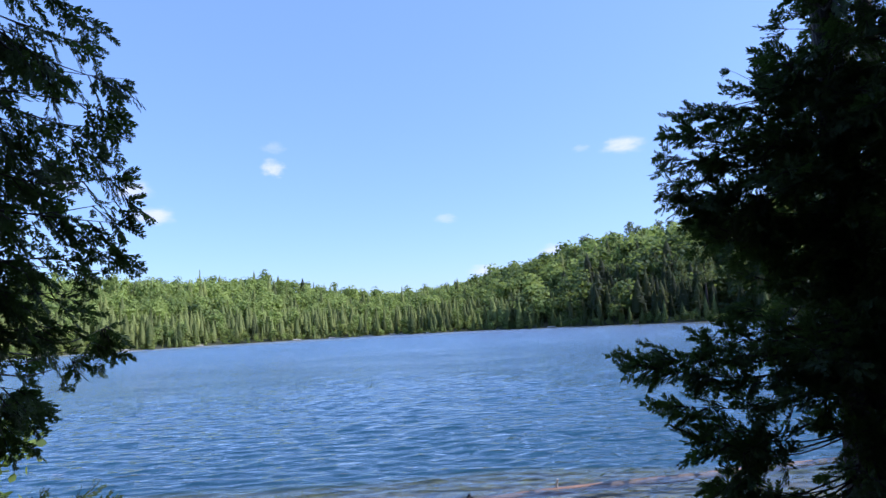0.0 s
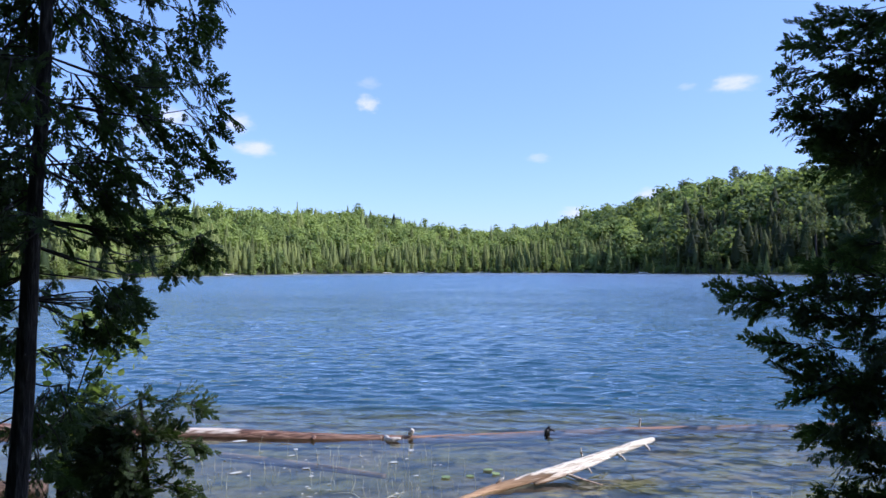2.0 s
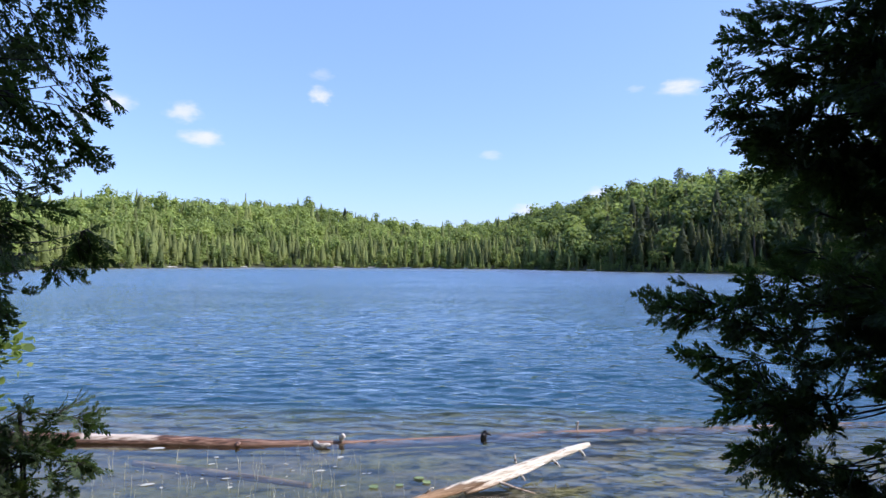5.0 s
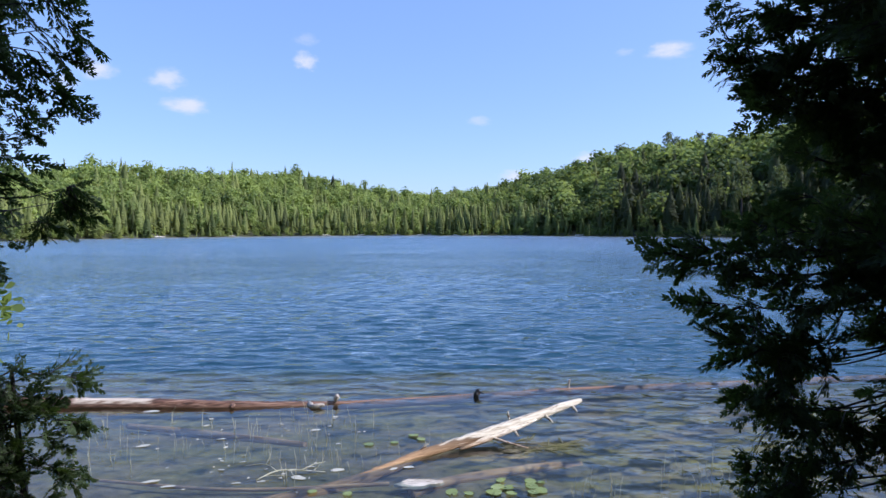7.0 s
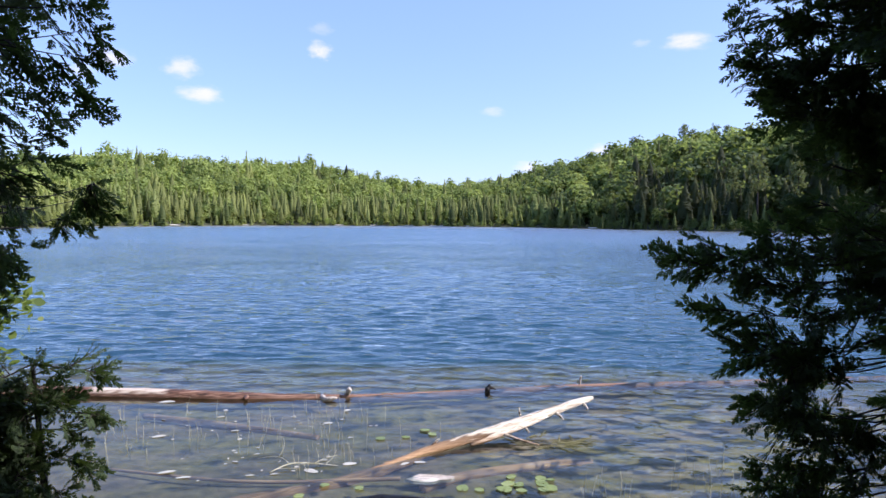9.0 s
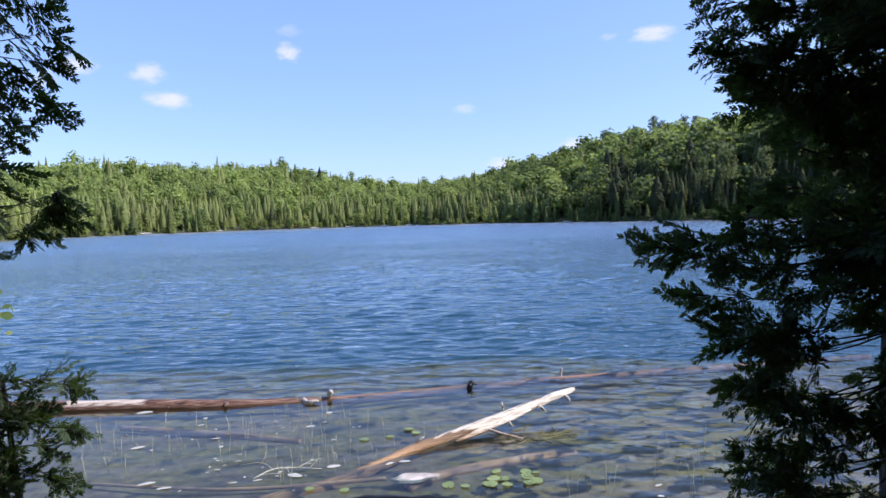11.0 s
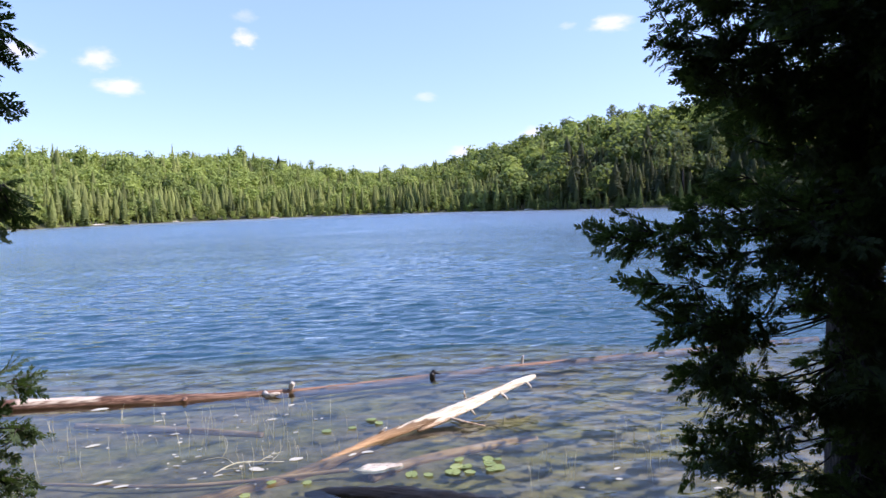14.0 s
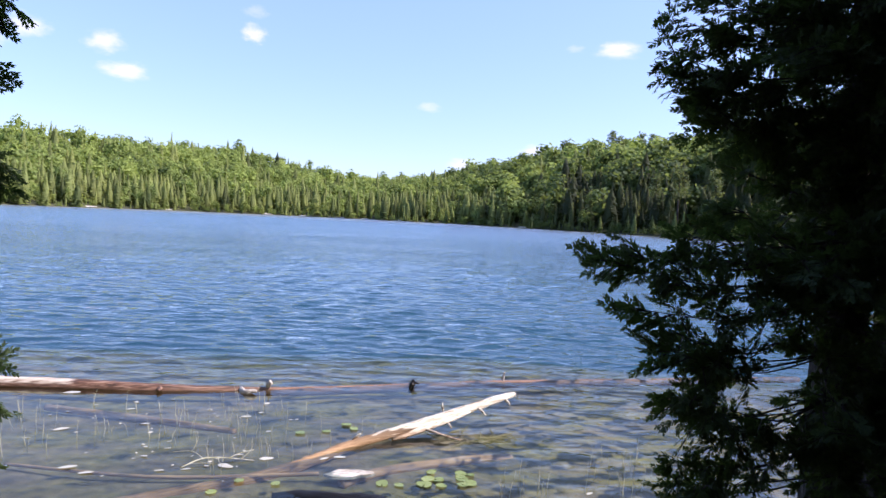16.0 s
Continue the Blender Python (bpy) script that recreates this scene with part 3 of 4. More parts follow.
def build_woods():
    rng = np.random.default_rng(11)
    spots = []
    for az in np.arange(-54, 36, 0.95):
        base = shore_far(az)
        for deep in np.r_[np.arange(1, 60, 4.6), np.arange(60, 165, 5.8)]:
            if az > 3 and deep > 45 and rng.uniform() < 0.16:
                continue
            spots.append((az + rng.uniform(-0.5, 0.5), base + deep + rng.uniform(-2, 2), deep))
            if az < 8 and 5 < deep < 40 and rng.uniform() < 0.55:
                spots.append((az + rng.uniform(-0.5, 0.5), base + deep + rng.uniform(-2, 2), deep))
    spots = np.array(spots)
    front = (spots[:, 2] < 5.2) & (np.abs(spots[:, 0] + 8) < 34)
    build_front_trees(spots[front], rng)
    spots = spots[~front]
    az, r, deep = spots.T
    x, y = r * np.sin(np.radians(az)), r * np.cos(np.radians(az))
    z = land(x, y) - 0.2
    grove = np.array([noise.noise(Vector((a / 38, b / 38, 0.5))) for a, b in zip(x, y)])
    chance = np.where(deep < 38, 0.86, 0.26) - np.where(az > 6, 0.12, 0)
    fir = rng.uniform(0, 1, len(x)) < np.clip(chance + 0.35 * grove, 0.05, 0.97)
    conifers, broads = [conifer_shape(s, 17, 8, w) for s, w in ((1, 0.17), (2, 0.21), (3, 0.16), (9, 0.25))], [broad_shape(s) for s in (5, 6, 7, 8)]
    high = np.where(fir, rng.uniform(9, 16, len(x)), rng.uniform(9.5, 16.5, len(x))) * np.where(deep < 6, rng.uniform(0.45, 0.95, len(x)), 1)
    high = np.where(fir & (deep < 60), high * 0.86, high)
    high = np.where(~fir & (az > 3), high * 1.15, high)
    wide = np.where(fir, high * rng.uniform(0.9, 1.25, len(x)), high * rng.uniform(0.85, 1.15, len(x)) * np.where(az > 3, 1.15, 1.0))
    high = np.where((deep > 60) & (rng.uniform(0, 1, len(x)) < 0.1), high * rng.uniform(1.1, 1.3, len(x)), high)
    # shade over the right hill's foot, put into tint and tree kind
    foot_shade = np.clip((az - 8) / 5, 0, 1) * np.clip((66 - deep) / 22, 0, 1)
    fir |= rng.uniform(0, 1, len(x)) < 0.75 * foot_shade
    tint = np.clip(rng.normal(0.58, 0.24, len(x)) + 0.35 * grove + np.where(az < -4, 0.25, 0) - np.clip((az - 1) / 7, 0, 1) * 0.2 - 0.6 * foot_shade, 0, 1)
    low = np.sort(rng.uniform(-60, 60, 420))
    lx = (shore_far(low) + rng.uniform(0.2, 2.5, 420)) * np.sin(np.radians(low))
    ly = (shore_far(low) + rng.uniform(0.2, 2.5, 420)) * np.cos(np.radians(low))
    x, y, z, fir = np.r_[x, lx], np.r_[y, ly], np.r_[z, np.zeros(420) - 0.3], np.r_[fir, rng.uniform(0, 1, 420) < 0.45]
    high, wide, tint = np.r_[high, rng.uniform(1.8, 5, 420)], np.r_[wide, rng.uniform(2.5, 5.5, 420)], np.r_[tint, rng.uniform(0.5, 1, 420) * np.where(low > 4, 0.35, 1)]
    for name, mask, shapes, mat, label in (("conifer_forest", fir, conifers, WOODS_CONIFER, "dense dark green spruce forest on the far shore, shade tinted in at right"), ("broadleaf_forest", ~fir, broads, WOODS_BROAD, "bright green broadleaf forest covering the far hills")):
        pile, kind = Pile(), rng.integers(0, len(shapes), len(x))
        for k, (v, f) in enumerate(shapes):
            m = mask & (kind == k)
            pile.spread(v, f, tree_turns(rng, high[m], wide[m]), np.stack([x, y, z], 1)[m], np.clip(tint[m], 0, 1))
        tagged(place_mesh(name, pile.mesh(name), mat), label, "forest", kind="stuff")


def bank_spruce_shape(seed, slim=0.22):
    """A full spruce of height 1: limbs in tiers, each set with many small needle sprays."""
    rng = np.random.default_rng(seed)
    p = Pile()
    for i in range(24):
        z = 0.07 + 0.9 * i / 23
        reach = slim * (1.05 - z) ** 0.75
        for j in range(10):
            a = 2 * np.pi * (j + 0.5 * (i % 2) + rng.uniform(-0.3, 0.3)) / 10
            out, side = np.array([np.cos(a), np.sin(a), 0]), np.array([-np.sin(a), np.cos(a), 0])
            tip = out * reach * rng.uniform(0.7, 1.2) + [0, 0, z - 0.03]
            root = np.array([0, 0, z + 0.02])
            p.add(*tube(np.array([[*root, 0.0025], [*tip, 0.0008]]), 3))
            for k in range(15):
                c = root + (tip - root) * rng.uniform(0.12, 1.0) + [0, 0, rng.normal(0, 0.004)]
                way = out * rng.uniform(0.3, 1) + side * rng.uniform(-1, 1) + [0, 0, rng.uniform(-0.5, 0.2)]
                way *= rng.uniform(0.018, 0.034) / np.linalg.norm(way)
                wing = np.cross(way, rng.normal(0, 0.4, 3) + [0, 0, 1]) * 0.32
                p.add([c, c + way * 0.5 + wing, c + way, c + way * 0.5 - wing], [(0, 1, 2), (0, 2, 3)])
    return p.mesh("crown")


def build_unseen_woods():
    """Unseen woods on the bank, behind and beside the viewpoint, added to keep sun and skylight off it."""
    rng = np.random.default_rng(51)
    shapes, pile = [conifer_shape(s, 18, 9, w) for s, w in ((1, 0.24), (2, 0.26))] + [broad_shape(s, 7, 16) for s in (5, 6)], Pile()
    x, y = rng.uniform(-28, 28, 300), rng.uniform(-30, 1.6, 300)
    keep = (np.hypot(x, y) > 5.0) & ((y < -3.0) | (x < -8))
    x, y = x[keep], y[keep]
    kind, high = rng.integers(0, 4, len(x)), rng.uniform(8, 15, len(x))
    for k, (v, f) in enumerate(shapes):
        m = kind == k
        pile.spread(v, f, tree_turns(rng, high[m], high[m] * 0.75), np.stack([x, y, land(x, y) - 0.1], 1)[m], rng.uniform(0, 0.5, m.sum()))
    tagged(place_mesh("bank_forest", pile.mesh("bank_forest"), PINE_NEEDLE), "dense unseen mixed forest added on the near bank to block skylight", "forest", kind="stuff")
    crowns = [bank_spruce_shape(s) for s in (3, 4)]
    # spruces out of view, set where their shadows reach the cedars and bushes
    near = ((-3.6, -0.8, 11), (-5.4, 1.2, 12), (-2.2, -2.3, 12), (-6.8, 2.7, 12), (1.0, -2.8, 12), (3.4, 0.9, 8), (4.3, 0.1, 9), (5.3, 0.6, 8), (4.4, 1.05, 12), (6.2, 0.0, 9), (4.6, 2.4, 13), (5.7, 2.8, 12), (6.7, 2.2, 13))
    for k, (a, b, tall) in enumerate(near):
        lone_tree("spruce", crowns[k % 2], PINE_NEEDLE, "tall unseen spruce added on the near bank for its shade", (a, b, float(land(np.array(a), np.array(b))) - 0.1), tall, tall * 0.75, 47 * k, "spruces on the near bank")


build_ground()
build_water()
build_woods()
build_unseen_woods()


# ---- clouds ----
def build_clouds():
    rows = [(-31.3, 12.5, 62, 36, 0.95), (-33.5, 11.3, 44, 30, 0.6), (-26.3, 12.2, 60, 36, 0.9), (-25.0, 10.3, 78, 32, 1.0), (-15.3, 14.3, 48, 32, 1.0), (-15.2, 16.0, 44, 22, 0.3), (-0.3, 9.6, 46, 20, 0.45), (15.7, 14.6, 80, 32, 1.0), (12.1, 14.7, 36, 14, 0.3), (2.9, 4.75, 64, 26, 0.9), (9.2, 6.2, 60, 24, 0.9)]
    for az, el, w, h, thick in rows:
        far = 3600.0
        a, e = radians(az), radians(el)
        at = Vector((math.sin(a) * math.cos(e), math.cos(a) * math.cos(e), math.sin(e))) * far
        bm = bmesh.new()
        bmesh.ops.create_grid(bm, x_segments=12, y_segments=12, size=1.0)
        for v in bm.verts:
            v.co.z = 0.25 * (1 - min(1, v.co.length))
        ob = part("cloud", bm, CLOUD)
        turn = (-at).to_track_quat("Z", "Y").to_matrix().to_4x4()
        k = far / 1147 * 0.6
        ob.matrix_world = Matrix.Translation(at) @ turn @ Matrix.Diagonal((w * k, h * k, 30, 1))
        ob["thick"] = 0.86 * thick
        tagged(ob, "small white fair-weather cloud in a blue sky" if thick > 0.5 else "thin faint wisp of white cloud", "cloud", "clouds over the lake")


build_clouds()


# ---- cedars on the near bank ----
def spray_shape(seed):
    """A flat tapering frond of scale leaves, 1 long: close pointed branchlets along a stem."""
    rng = np.random.default_rng(seed)
    v, f = [], []

    def blade(p, d, ln, wd):
        s = np.array([-d[1], d[0], 0]) * wd
        n = len(v)
        bend = np.array([0, 0, -0.14 * ln])
        v.extend([p, p + d * ln * 0.45 + s, p + d * ln + bend, p + d * ln * 0.45 - s])
        f.extend([(n, n + 1, n + 2), (n, n + 2, n + 3)])

    curl = rng.uniform(-0.25, 0.25)
    stem = lambda u: np.array([u, curl * u * u, -0.1 * u * u])
    blade(stem(0.0), np.array([1.0, curl * 0.4, -0.05]), 0.6, 0.035)
    blade(stem(0.52), np.array([1.0, curl * 1.4, -0.12]), 0.48, 0.05)
    for i in range(8):
        side = 1 if i % 2 else -1
        at = 0.08 + 0.095 * i + rng.uniform(-0.02, 0.02)
        a = side * rng.uniform(0.42, 0.7) + curl * at * 2
        ln = (0.4 - 0.2 * at) * rng.uniform(0.75, 1.2)
        blade(stem(at), np.array([np.cos(a), np.sin(a), rng.uniform(-0.3, 0.12)]), ln, 0.066)
    return np.array(v), np.array(f)


SPRAYS = [spray_shape(s) for s in range(5)]


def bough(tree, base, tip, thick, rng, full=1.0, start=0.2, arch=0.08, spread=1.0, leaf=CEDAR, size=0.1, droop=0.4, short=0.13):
    """One limb with its twigs, and its foliage as a part of it."""
    base, tip = np.array(base, float), np.array(tip, float)
    tip = tip - (tip - base) / np.linalg.norm(tip - base) * short
    length = np.linalg.norm(tip - base)
    mid = (base + tip) / 2 + [rng.normal(0, 0.05), rng.normal(0, 0.06), -arch * length + rng.normal(0, 0.03)]
    line = smooth_line([(*base, thick), (*mid, thick * 0.62), (*tip, thick * 0.16)], 9)
    wood, green, fine = Pile(), Pile(), Pile()
    wood.add(*tube(line, 5, 0.08, int(rng.integers(1e6))))
    ways, faces, places, sizes = [], [], [], []
    along = (tip - base) / length
    flat = np.cross(along, [0, 0, 1])
    flat /= np.linalg.norm(flat)
    for _ in range(max(3, int(length * 12 * full))):
        u = start + (1 - start) * rng.uniform(0, 1) ** 0.9
        k = u * (len(line) - 1)
        i = min(int(k), len(line) - 2)
        p = line[i, :3] + (line[i + 1, :3] - line[i, :3]) * (k - i)
        way = along * rng.uniform(0.25, 0.9) + flat * rng.uniform(-1, 1) * spread + [0, 0, rng.uniform(-0.4, 0.6) - droop]
        way /= np.linalg.norm(way)
        ln = (0.11 + 0.26 * (1 - u) * min(length, 1.0)) * rng.uniform(0.6, 1.3) * spread
        end = p + way * ln + [0, 0, -0.8 * droop * ln]
        fine.add(*tube(np.array([[*p, 0.0042], [*((p + end) / 2 + [0, 0, 0.02 * ln]), 0.003], [*end, 0.0015]]), 3))
        # each twig is one flat fan: fronds to both sides, in one plane
        stem = (end - p) / np.linalg.norm(end - p)
        face = np.cross(stem, rng.standard_normal(3))
        face /= np.linalg.norm(face)
        side = np.cross(face, stem)
        for j, s in enumerate(np.arange(0.12, 1.0, 0.021 / max(ln, 0.08))):
            turn_side = 1 if j % 2 else -1
            q = p + (end - p) * s + rng.normal(0, 0.006, 3)
            ways.append(stem + side * turn_side * rng.uniform(0.4, 0.95) * (1.1 - 0.5 * s) + 0.16 * rng.standard_normal(3) + [0, 0, -0.3 * droop])
            faces.append(face + 0.3 * rng.standard_normal(3)), places.append(q), sizes.append(size * rng.uniform(0.75, 1.15) * (1.15 - 0.35 * s))
        ways.append(stem + 0.1 * rng.standard_normal(3)), faces.append(face), places.append(p + (end - p) * 0.9), sizes.append(size * rng.uniform(0.7, 1.1))
    for _ in range(5):
        ways.append(along + 0.4 * rng.standard_normal(3)), faces.append(rng.standard_normal(3)), places.append(tip), sizes.append(size * rng.uniform(0.6, 1.0))
    x, z = np.array(ways), np.array(faces)
    x /= np.linalg.norm(x, axis=1)[:, None]
    y = np.cross(z, x)
    y /= np.linalg.norm(y, axis=1)[:, None]
    places, sizes = np.array(places), np.array(sizes)
    turn, kind = np.stack([x, y, np.cross(x, y)], -1) * sizes[:, None, None], rng.integers(0, len(SPRAYS), len(sizes))
    for k, (v, f) in enumerate(SPRAYS):
        if (kind == k).any():
            green.spread(v, f, turn[kind == k], places[kind == k])
    limb = place_mesh("branch", wood.mesh("branch", True), TWIG, tree)
    leaves = len(np.concatenate(green.f))
    green.add(np.concatenate(fine.v), np.concatenate(fine.f))
    me = green.mesh("foliage")
    me.materials.append(leaf), me.materials.append(TWIG)
    slots = np.zeros(len(me.polygons), np.int32)
    slots[leaves:] = 1
    me.polygons.foreach_set("material_index", slots)
    tagged(place_mesh("foliage", me, None, limb), kind="stuff")


def cedar(name, foot, trunk, tips, label, seed, full=1.0, size=0.1, droop=0.4, short=0.13):
    """A tree: trunk rows of x, y, z, r; tips of (x, y, z, fullness, start of the foliage)."""
    rng = np.random.default_rng(seed)
    tree = new(name)
    tree.location = foot
    tagged(tree, label, "tree")
    local = [(x - foot[0], y - foot[1], z - foot[2], r) for x, y, z, r in trunk]
    line = smooth_line(local, 26)
    place_mesh("trunk", (lambda p: (p.add(*tube(line, 12, 0.07, seed)), p.mesh("trunk", True))[1])(Pile()), BARK, tree)
    for x, y, z, f, s, *wide in tips:
        tip = np.array([x, y, z]) - foot
        want = tip[2] + rng.uniform(-0.12, 0.22)
        at = line[np.argmin(np.abs(line[:, 2] - want))]
        bough(tree, at[:3], tip, 0.003 + 0.0035 * np.linalg.norm(tip - at[:3]), rng, f * full, s, spread=wide[0] if wide else 1.0, size=size, droop=droop, short=short)
    return tree


def fill_tips(rng, n, xs, ys, zs, full=1.0, start=0.15):
    return [(rng.uniform(*xs), rng.uniform(*ys), rng.uniform(*zs), full, start) for _ in range(n)]


def build_cedars():
    rng = np.random.default_rng(21)
    tips = [(*p, 1.0, 0.42) for p in ((1.04, 3.30, 3.18), (1.05, 3.30, 3.02), (1.08, 3.35, 3.32), (1.24, 3.40, 3.43), (1.35, 3.40, 3.41), (1.49, 3.40, 3.42), (1.60, 3.40, 3.45), (1.12, 3.30, 2.93), (1.20, 3.30, 2.81), (1.22, 3.30, 2.71), (1.32, 3.30, 2.68), (1.50, 3.40, 3.25), (1.79, 3.40, 3.26), (1.69, 3.30, 3.67), (1.76, 3.30, 3.55), (1.81, 3.30, 3.43), (1.85, 3.30, 3.29), (1.96, 3.30, 4.04), (1.76, 3.30, 3.92), (1.65, 3.30, 3.70), (1.78, 3.30, 3.48), (1.44, 3.30, 2.51), (1.37, 3.20, 2.35), (1.14, 3.10, 2.17), (1.11, 3.10, 2.10), (0.72, 3.05, 2.06), (0.81, 3.08, 2.07), (0.91, 3.10, 1.82), (1.01, 3.10, 1.68))]
    tips += [(*p, 0.85, 0.5) for p in ((1.15, 3.15, 1.55), (1.12, 3.15, 1.45), (1.22, 3.20, 1.31), (1.16, 3.20, 1.08), (1.16, 3.20, 1.01), (1.27, 3.20, 0.95), (1.4, 3.2, 0.65))]
    tips += fill_tips(rng, 30, (1.4, 1.85), (2.8, 3.5), (1.7, 3.7), 1.3) + fill_tips(rng, 6, (1.5, 1.85), (2.8, 3.5), (0.5, 1.6), 0.8, 0.35)
    tips += fill_tips(rng, 10, (1.75, 2.6), (2.6, 3.2), (0.3, 2.1), 1.0, 0.12) + fill_tips(rng, 16, (2.5, 3.2), (2.5, 3.4), (0.6, 4.6), 1.3, 0.15) + fill_tips(rng, 10, (1.7, 2.15), (2.65, 3.05), (0.1, 2.2), 1.1, 0.15) + fill_tips(rng, 8, (1.8, 2.4), (2.85, 3.3), (-0.05, 2.1), 1.2, 0.1) + fill_tips(rng, 9, (1.5, 1.85), (2.9, 3.3), (0.15, 2.1), 1.0, 0.3) + fill_tips(rng, 30, (1.6, 2.0), (3.2, 3.6), (2.0, 3.7), 1.6, 0.1) + fill_tips(rng, 34, (1.75, 2.6), (2.6, 3.1), (2.0, 4.6), 1.4, 0.1) + fill_tips(rng, 10, (2.4, 3.2), (3.0, 4.2), (1.0, 5.0), 1.0)
    tips += [(1.15, 3.3, 2.93, 1.1, 0.45), (1.22, 3.3, 2.8, 1.1, 0.45), (1.3, 3.3, 3.12, 1.1, 0.45), (1.33, 3.3, 2.96, 1.1, 0.45), (1.44, 3.3, 2.81, 1.1, 0.45), (1.29, 3.3, 2.88, 1.1, 0.45), (1.49, 3.3, 2.97, 1.1, 0.45), (1.56, 3.3, 2.78, 1.1, 0.45)]
    tips += [(1.04, 3.1, 1.99, 0.75, 0.5), (1.22, 3.1, 1.91, 0.75, 0.5), (1.27, 3.1, 1.83, 0.75, 0.5), (1.1, 3.1, 1.72, 0.75, 0.5), (1.32, 3.1, 1.68, 0.75, 0.5), (1.22, 3.1, 1.58, 0.75, 0.5), (1.2, 3.1, 1.46, 0.75, 0.5), (1.28, 3.1, 1.33, 0.75, 0.5), (1.33, 3.1, 1.23, 0.75, 0.5), (1.25, 3.1, 1.12, 0.75, 0.5), (1.23, 3.1, 1.05, 0.75, 0.5), (1.38, 3.1, 0.94, 0.75, 0.5)] + fill_tips(rng, 22, (1.75, 2.6), (2.75, 3.2), (2.1, 3.3), 1.5, 0.1) + fill_tips(rng, 20, (1.6, 2.7), (2.9, 3.3), (2.0, 2.75), 1.4, 0.15) + fill_tips(rng, 14, (1.7, 2.6), (2.9, 3.4), (0.5, 2.0), 1.0, 0.15) + fill_tips(rng, 16, (1.95, 2.5), (2.8, 3.1), (0.5, 1.95), 1.5, 0.0)
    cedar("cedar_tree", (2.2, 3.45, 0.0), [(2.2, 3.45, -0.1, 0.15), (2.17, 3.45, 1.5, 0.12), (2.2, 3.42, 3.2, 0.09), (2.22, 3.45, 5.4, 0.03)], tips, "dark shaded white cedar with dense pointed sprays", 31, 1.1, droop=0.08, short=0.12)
    back = fill_tips(rng, 26, (2.0, 3.0), (3.4, 4.4), (2.2, 4.6), 1.3, 0.1) + fill_tips(rng, 18, (2.0, 2.7), (3.6, 4.6), (0.4, 4.4), 1.2) + fill_tips(rng, 10, (3.0, 4.0), (3.4, 4.8), (0.6, 4.6), 1.0)
    cedar("cedar_tree", (2.9, 4.1, 0.0), [(2.9, 4.1, -0.2, 0.13), (2.92, 4.1, 2.0, 0.1), (2.9, 4.1, 5.5, 0.03)], back, "white cedar standing in deep shade behind another", 32, 1.3)

    left = [(*p, 0.85, 0.2) for p in ((-1.61, 2.90, 3.02), (-1.69, 3.00, 3.16), (-1.83, 3.00, 3.26), (-1.69, 2.95, 2.90), (-1.75, 3.00, 2.78), (-1.80, 3.00, 2.66), (-1.90, 3.05, 2.57), (-2.11, 3.20, 2.51), (-1.75, 3.10, 3.66), (-1.78, 3.10, 3.53), (-1.83, 3.10, 3.45), (-2.09, 3.20, 3.37), (-2.24, 3.30, 3.34), (-2.27, 3.20, 3.13), (-2.30, 3.20, 2.98), (-1.98, 3.20, 4.08), (-1.95, 3.20, 3.95), (-1.74, 3.10, 3.70))]
    left += [(-3.13, 2.7, 2.72, 0.9, 0.3), (-3.02, 2.7, 2.62, 0.9, 0.3), (-2.9, 2.7, 2.68, 0.9, 0.3), (-3.1, 2.7, 2.51, 0.9, 0.3), (-2.94, 2.7, 2.44, 0.9, 0.3), (-2.83, 2.7, 2.5, 0.9, 0.3), (-3.06, 2.7, 2.33, 0.9, 0.3), (-2.89, 2.7, 2.29, 0.9, 0.3), (-3.14, 2.7, 2.21, 0.9, 0.3), (-2.95, 2.7, 2.15, 0.9, 0.3), (-2.76, 2.7, 2.26, 0.9, 0.3), (-3.07, 2.7, 2.06, 0.9, 0.3)]
    left += [(-2.58, 3.77, 2.27, 0.5, 0.6, 0.5), (-2.5, 3.5, 2.1, 0.7, 0.45, 0.6), (-2.27, 3.14, 2.05, 0.9, 0.4, 0.6), (-2.2, 2.9, 2.08, 0.9, 0.35, 0.6), (-2.35, 3.1, 1.9, 0.9, 0.4, 0.6), (-2.3, 2.75, 1.85, 0.9, 0.35, 0.6), (-2.35, 2.65, 1.6, 0.7, 0.4, 0.6), (-2.2, 3.79, 2.42, 0.55, 0.88), (-2.26, 3.79, 2.33, 0.5, 0.88), (-2.4, 3.79, 2.22, 0.4, 0.92)]
    left += fill_tips(rng, 9, (-2.4, -2.0), (2.8, 3.2), (2.9, 4.2), 0.7, 0.3) + fill_tips(rng, 20, (-3.3, -2.55), (2.3, 3.3), (2.2, 4.2), 0.8, 0.3) + fill_tips(rng, 5, (-3.3, -2.6), (2.6, 3.3), (1.5, 2.2), 0.6, 0.4) + fill_tips(rng, 4, (-3.1, -2.6), (2.6, 3.4), (0.9, 1.7), 0.6, 0.4)
    left += fill_tips(rng, 3, (-2.35, -1.95), (2.7, 3.1), (2.2, 2.95), 0.6, 0.3) + fill_tips(rng, 8, (-3.1, -2.5), (2.3, 2.9), (2.3, 4.1), 0.8, 0.2) + fill_tips(rng, 9, (-2.35, -2.05), (2.0, 2.4), (2.4, 4.0), 1.0, 0.05) + fill_tips(rng, 6, (-2.3, -1.95), (2.75, 3.15), (2.05, 2.75), 0.6, 0.3) + fill_tips(rng, 5, (-2.6, -2.15), (2.6, 3.0), (1.4, 2.1), 0.8, 0.3) + fill_tips(rng, 8, (-3.0, -2.3), (2.3, 2.7), (3.1, 4.4), 0.9, 0.1) + fill_tips(rng, 4, (-3.2, -2.45), (2.2, 3.0), (1.5, 2.4), 0.7, 0.3)
